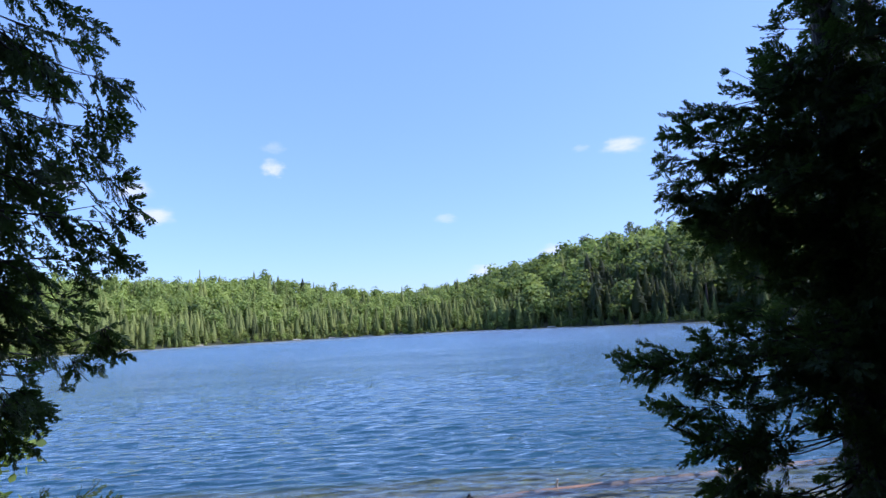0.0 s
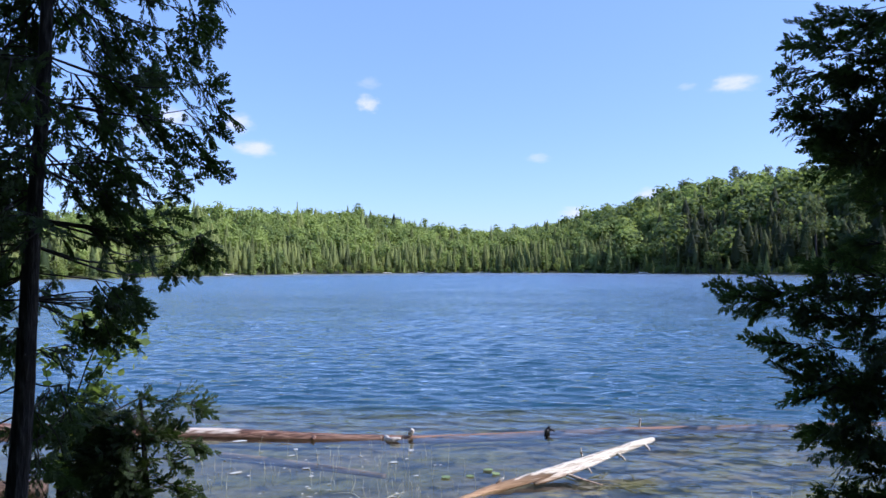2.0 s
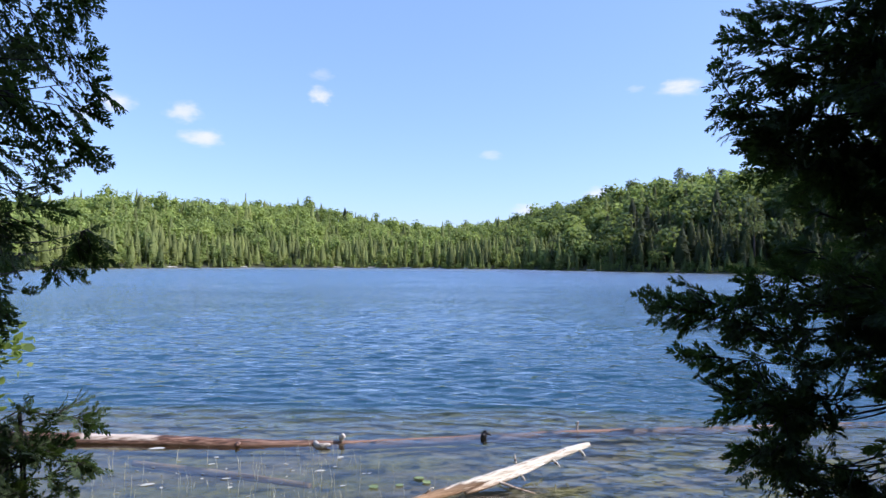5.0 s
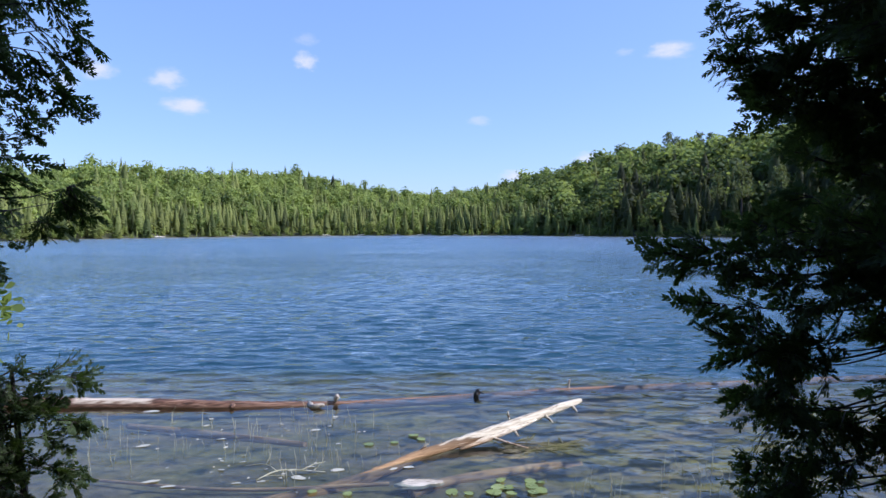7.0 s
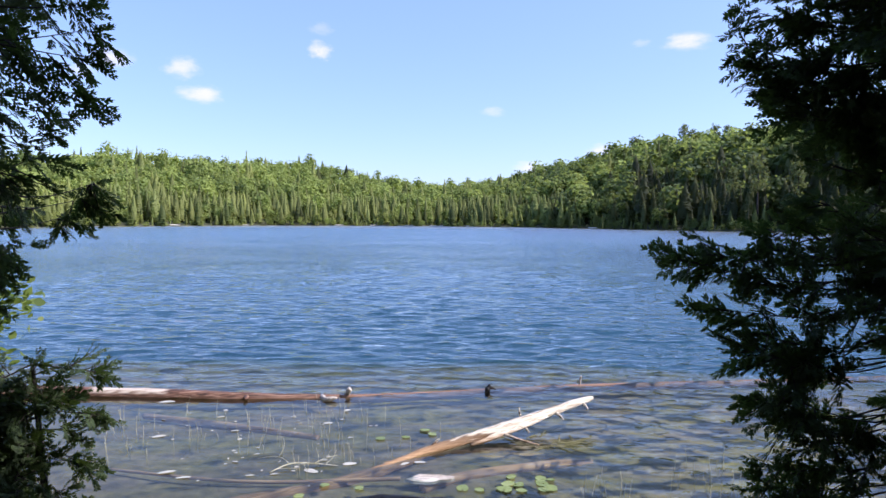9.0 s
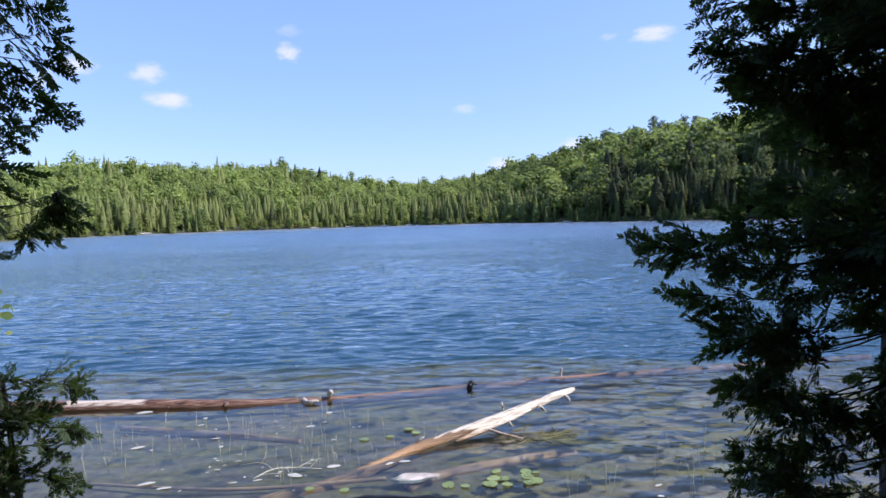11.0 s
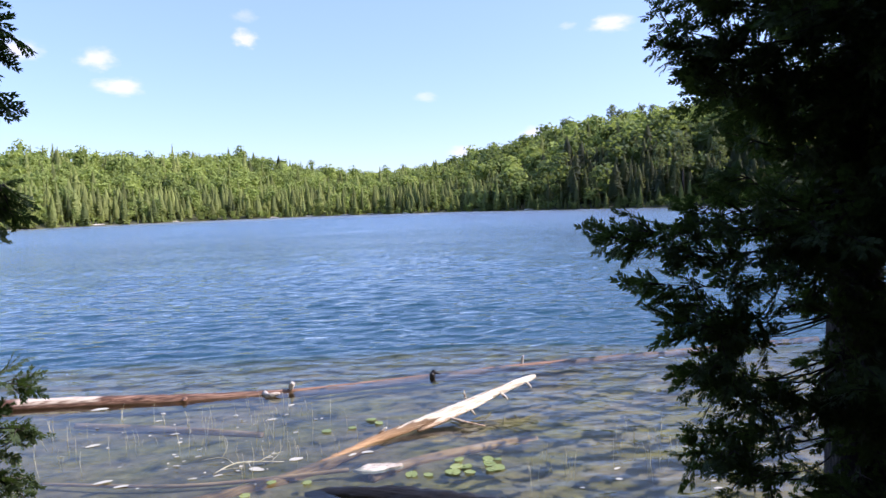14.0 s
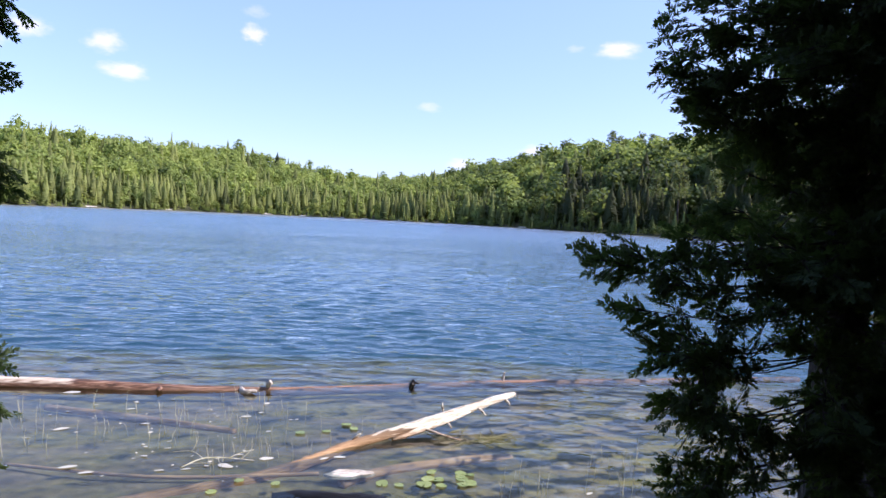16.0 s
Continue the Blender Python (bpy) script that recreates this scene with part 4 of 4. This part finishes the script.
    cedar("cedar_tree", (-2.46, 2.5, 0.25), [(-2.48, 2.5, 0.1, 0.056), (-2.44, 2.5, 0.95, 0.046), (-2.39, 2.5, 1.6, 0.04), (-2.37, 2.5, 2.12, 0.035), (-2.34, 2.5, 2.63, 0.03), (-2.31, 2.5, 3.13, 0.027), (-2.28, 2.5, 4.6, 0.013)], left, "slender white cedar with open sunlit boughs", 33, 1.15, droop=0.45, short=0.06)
    young = [(-2.7, 4.0, 1.36, 1.2, 0.3), (-2.92, 4.05, 1.3, 1.2, 0.3), (-2.32, 4.1, 1.24, 1.2, 0.35), (-2.45, 4.05, 1.12, 1.2, 0.3), (-2.28, 4.05, 0.98, 1.2, 0.35), (-2.36, 4.0, 0.8, 1.2, 0.3), (-2.38, 4.0, 0.65, 1.2, 0.3), (-2.55, 3.9, 0.5, 1.2, 0.3), (-2.7, 3.9, 0.42, 1.2, 0.3), (-3.1, 4.0, 1.15, 1.0, 0.3)]
    young += fill_tips(rng, 16, (-3.3, -2.7), (3.6, 4.0), (0.6, 1.15), 1.0, 0.2) + fill_tips(rng, 40, (-3.6, -2.45), (3.5, 4.2), (0.2, 1.1), 1.2, 0.1)
    cedar("young_cedar", (-2.72, 4.0, 0.0), [(-2.72, 4.0, -0.15, 0.024), (-2.76, 4.02, 0.5, 0.022), (-2.85, 4.05, 1.3, 0.01)], young, "low bushy young cedar at the water's edge", 34, 1.9, droop=0.0)
    low = fill_tips(rng, 16, (-4.3, -3.2), (2.8, 3.6), (0.25, 0.95), 1.0, 0.2) + fill_tips(rng, 36, (-3.5, -2.3), (2.6, 3.5), (0.3, 1.0), 1.2, 0.1)
    cedar("young_cedar", (-2.8, 3.05, 0.15), [(-2.8, 3.05, 0.05, 0.02), (-2.82, 3.05, 0.5, 0.016), (-2.85, 3.05, 0.95, 0.008)], low, "dense low cedar seedling in shade", 36, 1.25)
    thin = fill_tips(rng, 34, (-4.9, -3.9), (3.7, 4.6), (0.9, 3.2), 0.9, 0.15)
    cedar("cedar_sapling", (-4.6, 4.2, 0.0), [(-4.62, 4.2, -0.1, 0.045), (-4.6, 4.2, 1.5, 0.035), (-4.55, 4.2, 3.6, 0.01)], thin, "thin cedar sapling with sparse boughs", 35, 1.4)


def build_shrub():
    """A small broadleaf shrub whose leaves catch the sun."""
    rng = np.random.default_rng(63)
    foot = np.array([-3.75, 4.4, 0.0])
    ob = new("alder_shrub")
    ob.location = foot
    tagged(ob, "young alder shrub with sunlit yellow-green leaves", "shrub")
    tips = [(-3.2, 4.3, 1.74), (-3.3, 4.3, 1.8), (-3.15, 4.3, 1.66), (-3.35, 4.35, 1.5), (-3.35, 4.3, 1.3), (-3.4, 4.25, 1.2), (-3.5, 4.4, 1.15), (-3.3, 4.3, 0.95), (-3.5, 4.25, 0.85), (-3.65, 4.3, 0.95), (-3.9, 4.4, 1.5), (-3.6, 4.4, 1.75), (-3.4, 4.3, 0.75), (-3.55, 4.3, 0.7)]
    for t in tips:
        tip = np.array(t) - foot
        wood, green = Pile(), Pile()
        mid = tip * [0.25, 0.3, 0.6]
        wood.add(*tube(smooth_line([(0, 0, 0, 0.014), (*mid, 0.008), (*tip, 0.002)], 8), 5))
        stem = place_mesh("stem", wood.mesh("stem", True), TWIG, ob)
        for _ in range(44):
            c = tip + rng.normal(0, 0.075, 3) * [1, 1, 0.8]
            d = rng.normal(0, 1, 3) * [1, 1, 0.5]
            d /= np.linalg.norm(d)
            e = np.cross(d, rng.normal(0, 1, 3) + [0, 0, 1.5])
            e /= np.linalg.norm(e)
            ln = rng.uniform(0.024, 0.045)
            n = np.cross(d, e) * 0.12 * ln
            green.add([c - d * ln, c - d * ln * 0.3 + e * ln * 0.7 + n, c + d * ln * 0.4 + e * ln * 0.6 + n, c + d * ln, c + d * ln * 0.4 - e * ln * 0.6 + n, c - d * ln * 0.3 - e * ln * 0.7 + n], [(0, 1, 5), (1, 2, 4), (1, 4, 5), (2, 3, 4)])
        tagged(place_mesh("leaves", green.mesh("leaves"), SHRUB_LEAF, stem), kind="stuff")


build_cedars()
build_shrub()


# ---- logs in the water ----
def log(name, rows, material, label, steps=40, sides=14, rough=0.06, seed=1, stubs=(), knots=()):
    """A log whose own x axis runs along it, so that the grain does too."""
    ob = new(name)
    o, a = np.array([*rows[0][:3], 0]), math.atan2(rows[-1][1] - rows[0][1], rows[-1][0] - rows[0][0])
    ob.matrix_world = Matrix.Translation(rows[0][:3]) @ Matrix.Rotation(a, 4, "Z")
    back = np.array([[math.cos(a), math.sin(a), 0, 0], [-math.sin(a), math.cos(a), 0, 0], [0, 0, 1, 0], [0, 0, 0, 1]])
    p = Pile()
    p.add(*tube(smooth_line((np.array(rows) - o) @ back.T, steps), sides, rough, seed))
    place_mesh("trunk", p.mesh("trunk", True), material, ob)
    for s, mat in [(s, material) for s in stubs] + [(s, LOG_GREY) for s in knots]:
        q = Pile()
        q.add(*tube(smooth_line((np.array(s) - o) @ back.T, 8), 7, 0.14, seed + 5))
        place_mesh("stub" if mat is material else "knot", q.mesh("stub", True), mat, ob, "" if mat is material else "bleached knot")
    return tagged(ob, label, "log")


def build_logs():
    log("floating_log", [(-7.6, 7.7, 0.02, 0.11), (-5.5, 7.9, 0.015, 0.092), (-4.0, 7.98, 0.01, 0.082), (-3.0, 8.02, -0.005, 0.07), (-1.9, 8.2, -0.03, 0.056), (-0.9, 8.5, -0.05, 0.055), (1.3, 9.15, -0.05, 0.055), (3.3, 9.55, -0.046, 0.055), (6.0, 10.2, -0.05, 0.048)],
        LOG_RED, "long red-brown log floating low in the water", 110, 14, 0.05, 3,
        [[(-3.0, 7.98, 0.02, 0.03), (-2.99, 7.9, 0.035, 0.03), (-2.98, 7.86, 0.03, 0.015)] ],
        [[(1.22, 9.14, -0.02, 0.02), (1.23, 9.14, 0.07, 0.018), (1.24, 9.13, 0.12, 0.014)], [(-2.1, 8.16, 0.0, 0.04), (-2.03, 8.0, 0.015, 0.032), (-1.97, 7.97, 0.025, 0.036), (-1.9, 7.97, 0.04, 0.026), (-1.86, 7.97, 0.04, 0.012)], [(-1.8, 8.28, 0.0, 0.03), (-1.78, 8.2, 0.06, 0.04), (-1.75, 8.18, 0.11, 0.03)]])
    log("dark_snag", [(-0.05, 8.63, -0.08, 0.03), (-0.03, 8.62, 0.02, 0.042), (-0.01, 8.62, 0.07, 0.03), (0.0, 8.61, 0.1, 0.012)], LOG_DARK, "small black snag of wood poking out of the water", 12, 9, 0.2, 5,
        [[(-0.02, 8.61, 0.06, 0.022), (0.03, 8.6, 0.06, 0.016), (0.075, 8.59, 0.04, 0.008)]])
    log("bleached_log", [(-2.7, 4.75, -0.07, 0.045), (-1.98, 5.25, -0.068, 0.05), (-1.35, 5.62, -0.063, 0.054), (-0.9, 6.02, -0.042, 0.054), (-0.58, 6.36, -0.002, 0.05), (-0.2, 6.6, 0.055, 0.048), (0.45, 7.02, 0.155, 0.05), (1.0, 7.42, 0.235, 0.04), (1.15, 7.52, 0.255, 0.024)],
        LOG_WHITE, "sun-bleached grey-white log jutting out of the shallows", 70, 14, 0.1, 8,
        [[(0.12, 6.77, 0.07, 0.014), (0.3, 6.65, 0.05, 0.011), (0.5, 6.55, 0.03, 0.005)], [(0.35, 6.92, 0.12, 0.016), (0.4, 6.86, 0.08, 0.01), (0.42, 6.84, 0.05, 0.005)], [(0.72, 7.16, 0.18, 0.016), (0.77, 7.1, 0.15, 0.01), (0.79, 7.08, 0.13, 0.005)], [(1.04, 7.4, 0.22, 0.016), (1.07, 7.36, 0.19, 0.012), (1.08, 7.34, 0.17, 0.006)], [(0.33, 7.0, 0.18, 0.01), (0.32, 7.0, 0.24, 0.008), (0.32, 7.0, 0.27, 0.004)], [(-0.55, 6.4, 0.02, 0.016), (-0.5, 6.42, 0.08, 0.012), (-0.47, 6.42, 0.1, 0.006)], [(-0.17, 6.53, 0.02, 0.018), (0.1, 6.72, 0.06, 0.026), (0.4, 6.92, 0.115, 0.024), (0.62, 7.08, 0.16, 0.01)]])
    log("sunken_log", [(-4.0, 7.38, -0.07, 0.035), (-2.9, 7.16, -0.08, 0.04), (-1.8, 6.9, -0.09, 0.03)], LOG_SUNK, "slim brown log lying under the water", seed=4)
    log("sunken_log", [(-0.55, 5.62, -0.07, 0.045), (-0.2, 5.92, -0.062, 0.045), (0.55, 6.28, -0.07, 0.045), (1.0, 6.5, -0.1, 0.03)], LOG_SUNK, "orange-brown sunken log beneath lily pads", seed=6)
    log("sunken_pole", [(-3.4, 5.75, -0.05, 0.014), (-2.05, 5.55, -0.03, 0.016), (-0.75, 5.72, -0.02, 0.018)], LOG_SUNK, "thin pinkish pole just under the water", seed=7)
    log("black_log", [(-1.05, 5.33, -0.05, 0.02), (-0.75, 5.24, -0.02, 0.055), (-0.2, 5.06, 0.0, 0.085), (0.3, 4.85, 0.0, 0.10), (1.0, 4.55, -0.02, 0.10)], LOG_DARK, "black waterlogged log at the water's edge", rough=0.13, seed=9)
    log("shore_log", [(-7.6, 4.85, 0.05, 0.12), (-6.3, 5.25, 0.05, 0.11), (-5.0, 5.75, 0.0, 0.09)], LOG_BROWN, "thick brown log grounded by the shore", seed=12)


def build_far_logs():
    """Bleached trunks stranded along the far shore."""
    for az, long, turn in ((-7.4, 13.0, 2), (-5.0, 8.0, -2), (-10.5, 5.0, 4), (-13.6, 4.0, 1), (-2.2, 3.5, -3), (8.5, 4.0, -4), (-27, 4.0, 6), (-21.5, 3.5, 5)):
        a, r = radians(az), float(shore_far(az)) - 0.4
        ob = log("stranded_log", [(-long / 2, 0, 0, 0.22), (0, 0.1, 0.05, 0.2), (long / 2, 0, 0.0, 0.12)], LOG_PALE, "bleached tree trunk stranded on the far shore", 8, 8, 0.1, int(long))
        ob.matrix_world = pose(r * math.sin(a), r * math.cos(a), 0.28, 0, 0, turn - az) @ Matrix.Translation((-long / 2, 0, 0))
        tagged(ob, group="stranded logs on the far shore")


def build_small():
    rng = np.random.default_rng(77)
    # flat slab of driftwood
    bm = bmesh.new()
    edge = [(0.21 * math.cos(a), 0.07 * math.sin(a) * (1 - 0.45 * abs(math.cos(a)) ** 3 + 0.2 * math.cos(3 * a) + 0.16 * math.sin(7 * a))) for a in np.linspace(0, 2 * math.pi, 22, endpoint=False)]
    top = [bm.verts.new((x, y, 0.004 + 0.007 * math.sin(11 * x + 20 * y))) for x, y in edge]
    low = [bm.verts.new((x * 1.05, y * 1.1, -0.02)) for x, y in edge]
    bm.faces.new(top), bm.faces.new(low[::-1])
    for i in range(22):
        bm.faces.new((low[i], low[(i + 1) % 22], top[(i + 1) % 22], top[i]))
    slab = part("driftwood", bm, LOG_GREY)
    slab.matrix_world = pose(-0.49, 5.7, 0.0, 0, 0, 8)
    tagged(slab, "flat pale slab of driftwood floating in the shallows", "driftwood")

    # lily pads
    def pad_mesh(seed):
        r = np.random.default_rng(seed)
        bm = bmesh.new()
        a0 = r.uniform(0.15, 0.3)
        ring = [(math.cos(a) * (1 + 0.05 * math.sin(3 * a + seed)), math.sin(a) * (1 + 0.05 * math.sin(2 * a))) for a in np.linspace(a0, 2 * math.pi - a0, 22)]
        up = [bm.verts.new((0.12, 0, 0.03))] + [bm.verts.new((x, y, 0.03 + 0.05 * r.uniform(0, 1))) for x, y in ring]
        dn = [bm.verts.new((v.co.x, v.co.y, v.co.z - 0.05)) for v in up]
        for i in range(1, len(up) - 1):
            bm.faces.new((up[0], up[i], up[i + 1])), bm.faces.new((dn[0], dn[i + 1], dn[i])), bm.faces.new((dn[i], dn[i + 1], up[i + 1], up[i]))
        me = bpy.data.meshes.new("lily_pad")
        bm.to_mesh(me), bm.free()
        return me

    pads = [pad_mesh(s) for s in range(4)]
    spots = [(-1.09, 6.65, 0.075), (-0.84, 6.72, 0.06), (-0.67, 6.96, 0.075), (-0.58, 6.84, 0.07), (-1.35, 5.45, 0.06), (-1.05, 5.42, 0.06), (-1.5, 5.22, 0.06), (-0.2, 5.5, 0.08), (-0.06, 5.48, 0.06), (0.12, 5.52, 0.06)]
    spots += [(rng.uniform(0.12, 0.55), rng.uniform(5.5, 5.85), rng.uniform(0.05, 0.09)) for _ in range(14)]
    for x, y, s in spots:
        ob = place_mesh("lily_pad", pads[int(rng.integers(4))], PAD)
        ob.matrix_world = pose(x, y, 0.008, rng.uniform(-4, 4), rng.uniform(-4, 4), rng.uniform(0, 360)) @ Matrix.Diagonal((s * 0.72, s * 0.62, 0.1, 1))
        tagged(ob, "yellow-green notched lily pad afloat on the water", "lily pad", "lily pads in the shallows")

    # reeds: thin stems standing out of the still water
    stems = []
    for k in range(5):
        q = Pile()
        lean = 0.006 + 0.012 * k
        q.add(*tube(smooth_line([(0, 0, -0.3, 0.002), (0.006 * k, 0, 0.05, 0.002), (lean * 0.6, 0.01, 0.2, 0.0017), (lean * 1, 0.02, 0.32, 0.0008)], 7), 4))
        stems.append(q.mesh("reed", True))
    clumps = [(-3.6, 6.6), (-3.4, 6.2), (-2.9, 6.5), (-3.1, 7.2), (-2.2, 6.4), (-1.9, 6.2), (-1.75, 6.9), (-1.55, 7.3), (-1.4, 6.5), (-2.5, 7.0), (-1.7, 5.9), (-2.0, 7.6), (-0.6, 6.5), (0.9, 5.5), (1.9, 5.9), (-1.2, 6.2), (-3.9, 7.0), (1.1, 5.5), (1.9, 5.5), (1.97, 6.3)]
    for cx, cy in clumps:
        for _ in range(int(rng.integers(4, 10))):
            ob = place_mesh("reed", stems[int(rng.integers(5))], REED)
            s = rng.uniform(0.15, 0.65)
            ob.matrix_world = pose(cx + rng.normal(0, 0.16), cy + rng.normal(0, 0.14), 0, rng.uniform(-6, 6), rng.uniform(-6, 6), rng.uniform(0, 360)) @ Matrix.Diagonal((1, 1, s, 1))
            tagged(ob, "thin dry yellow-green reed stem in shallow water", "reed", "reeds in the shallows")

    # pale leaves afloat
    flecks = []
    for k in range(3):
        bm = bmesh.new()
        ring = [bm.verts.new((math.cos(a) * (1 + 0.15 * math.sin(2 * a + k)), 0.6 * math.sin(a) * (1 + 0.2 * math.cos(3 * a + k)), 0.15 * math.sin(a + k))) for a in np.linspace(0, 2 * math.pi, 10, endpoint=False)]
        face = bm.faces.new(ring)
        more = bmesh.ops.extrude_face_region(bm, geom=[face])
        for v in more["geom"]:
            if isinstance(v, bmesh.types.BMVert):
                v.co.z += 0.12
        bmesh.ops.recalc_face_normals(bm, faces=bm.faces)
        me = bpy.data.meshes.new("floating_leaf")
        bm.to_mesh(me), bm.free()
        flecks.append(me)
    spots = [(-3.9, 7.72, 0.14), (-3.05, 7.45, 0.05), (-3.0, 7.2, 0.05), (-2.2, 7.3, 0.04), (-3.35, 6.5, 0.1), (-2.65, 6.75, 0.07), (-2.5, 6.5, 0.04), (-1.75, 7.1, 0.08), (-1.65, 7.6, 0.06), (-2.8, 5.6, 0.11), (-2.6, 5.5, 0.09), (-2.05, 5.6, 0.06), (-1.85, 5.65, 0.06), (-1.25, 5.95, 0.1), (-1.55, 5.75, 0.12), (-0.75, 6.0, 0.06), (-0.62, 6.05, 0.08), (-1.2, 5.0, 0.12), (-1.9, 5.0, 0.08), (-2.3, 5.9, 0.05)]
    spots += [(rng.uniform(-3.9, -1.2), rng.uniform(5.6, 7.7), rng.uniform(0.02, 0.045)) for _ in range(28)] + [(rng.uniform(-3.9, -1.2), rng.uniform(5.4, 7.8), rng.uniform(0.01, 0.022)) for _ in range(40)] + [(rng.uniform(0.4, 2.2), rng.uniform(5.0, 5.9), rng.uniform(0.03, 0.06)) for _ in range(6)]
    for x, y, s in spots:
        ob = place_mesh("floating_leaf", flecks[int(rng.integers(3))], FLECK)
        ob.matrix_world = pose(x, y, 0.006, 0, 0, rng.uniform(-30, 30)) @ Matrix.Diagonal((s * 0.62, s * 0.46, 0.02, 1))
        tagged(ob, "pale whitish dead leaf floating on the water", "leaf", "pale leaves afloat")

    # sedge blades lying on the water behind the bleached log
    blades = []
    for k in range(4):
        q = Pile()
        q.add(*tube(smooth_line([(0, 0, 0, 0.006), (0.12, 0.02 * (k - 1.5), 0.006, 0.008), (0.28, 0.05 * (k - 1.5), 0.002, 0.001)], 7), 4))
        blades.append(q.mesh("sedge_blade", True))
    for _ in range(26):
        ob = place_mesh("sedge_blade", blades[int(rng.integers(4))], WEED)
        ob.matrix_world = pose(rng.normal(0.72, 0.22), rng.normal(6.7, 0.08), 0.004, 0, 0, rng.normal(10, 60)) @ Matrix.Diagonal((1, 1, 0.4, 1))
        tagged(ob, "flat olive-brown sedge blade afloat beside a log", "sedge", "sedge blades afloat")

    # dead branch in the shallows
    ob = new("dead_branch")
    ob.location = (-1.9, 5.68, 0.005)
    for row in ([(0, 0, 0.0, 0.005), (0.13, 0.14, 0.03, 0.005), (0.3, 0.2, 0.02, 0.004), (0.55, 0.22, 0.0, 0.002)], [(0.14, 0.15, 0.02, 0.004), (-0.02, 0.3, 0.03, 0.003), (-0.22, 0.3, 0.01, 0.002)], [(0.34, 0.2, 0.02, 0.004), (0.42, 0.28, 0.04, 0.003), (0.52, 0.34, 0.05, 0.002)], [(-0.02, 0.3, 0.02, 0.003), (0.02, 0.34, 0.12, 0.002), (0.0, 0.36, 0.2, 0.001)], [(0.25, 0.19, 0.02, 0.003), (0.3, 0.08, 0.02, 0.002), (0.4, 0.02, 0.01, 0.001)], [(0.44, 0.21, 0.01, 0.003), (0.5, 0.26, 0.06, 0.002), (0.53, 0.28, 0.13, 0.001)], [(0.05, 0.06, 0.01, 0.003), (0.16, 0.04, 0.03, 0.002), (0.24, 0.06, 0.02, 0.001)]):
        q = Pile()
        q.add(*tube(smooth_line(row, 9), 6, 0.1, 3))
        place_mesh("twig", q.mesh("twig", True), REED, ob)
    tagged(ob, "pale forked dead branch lying in shallow water", "branch")


build_logs()
build_far_logs()
build_small()
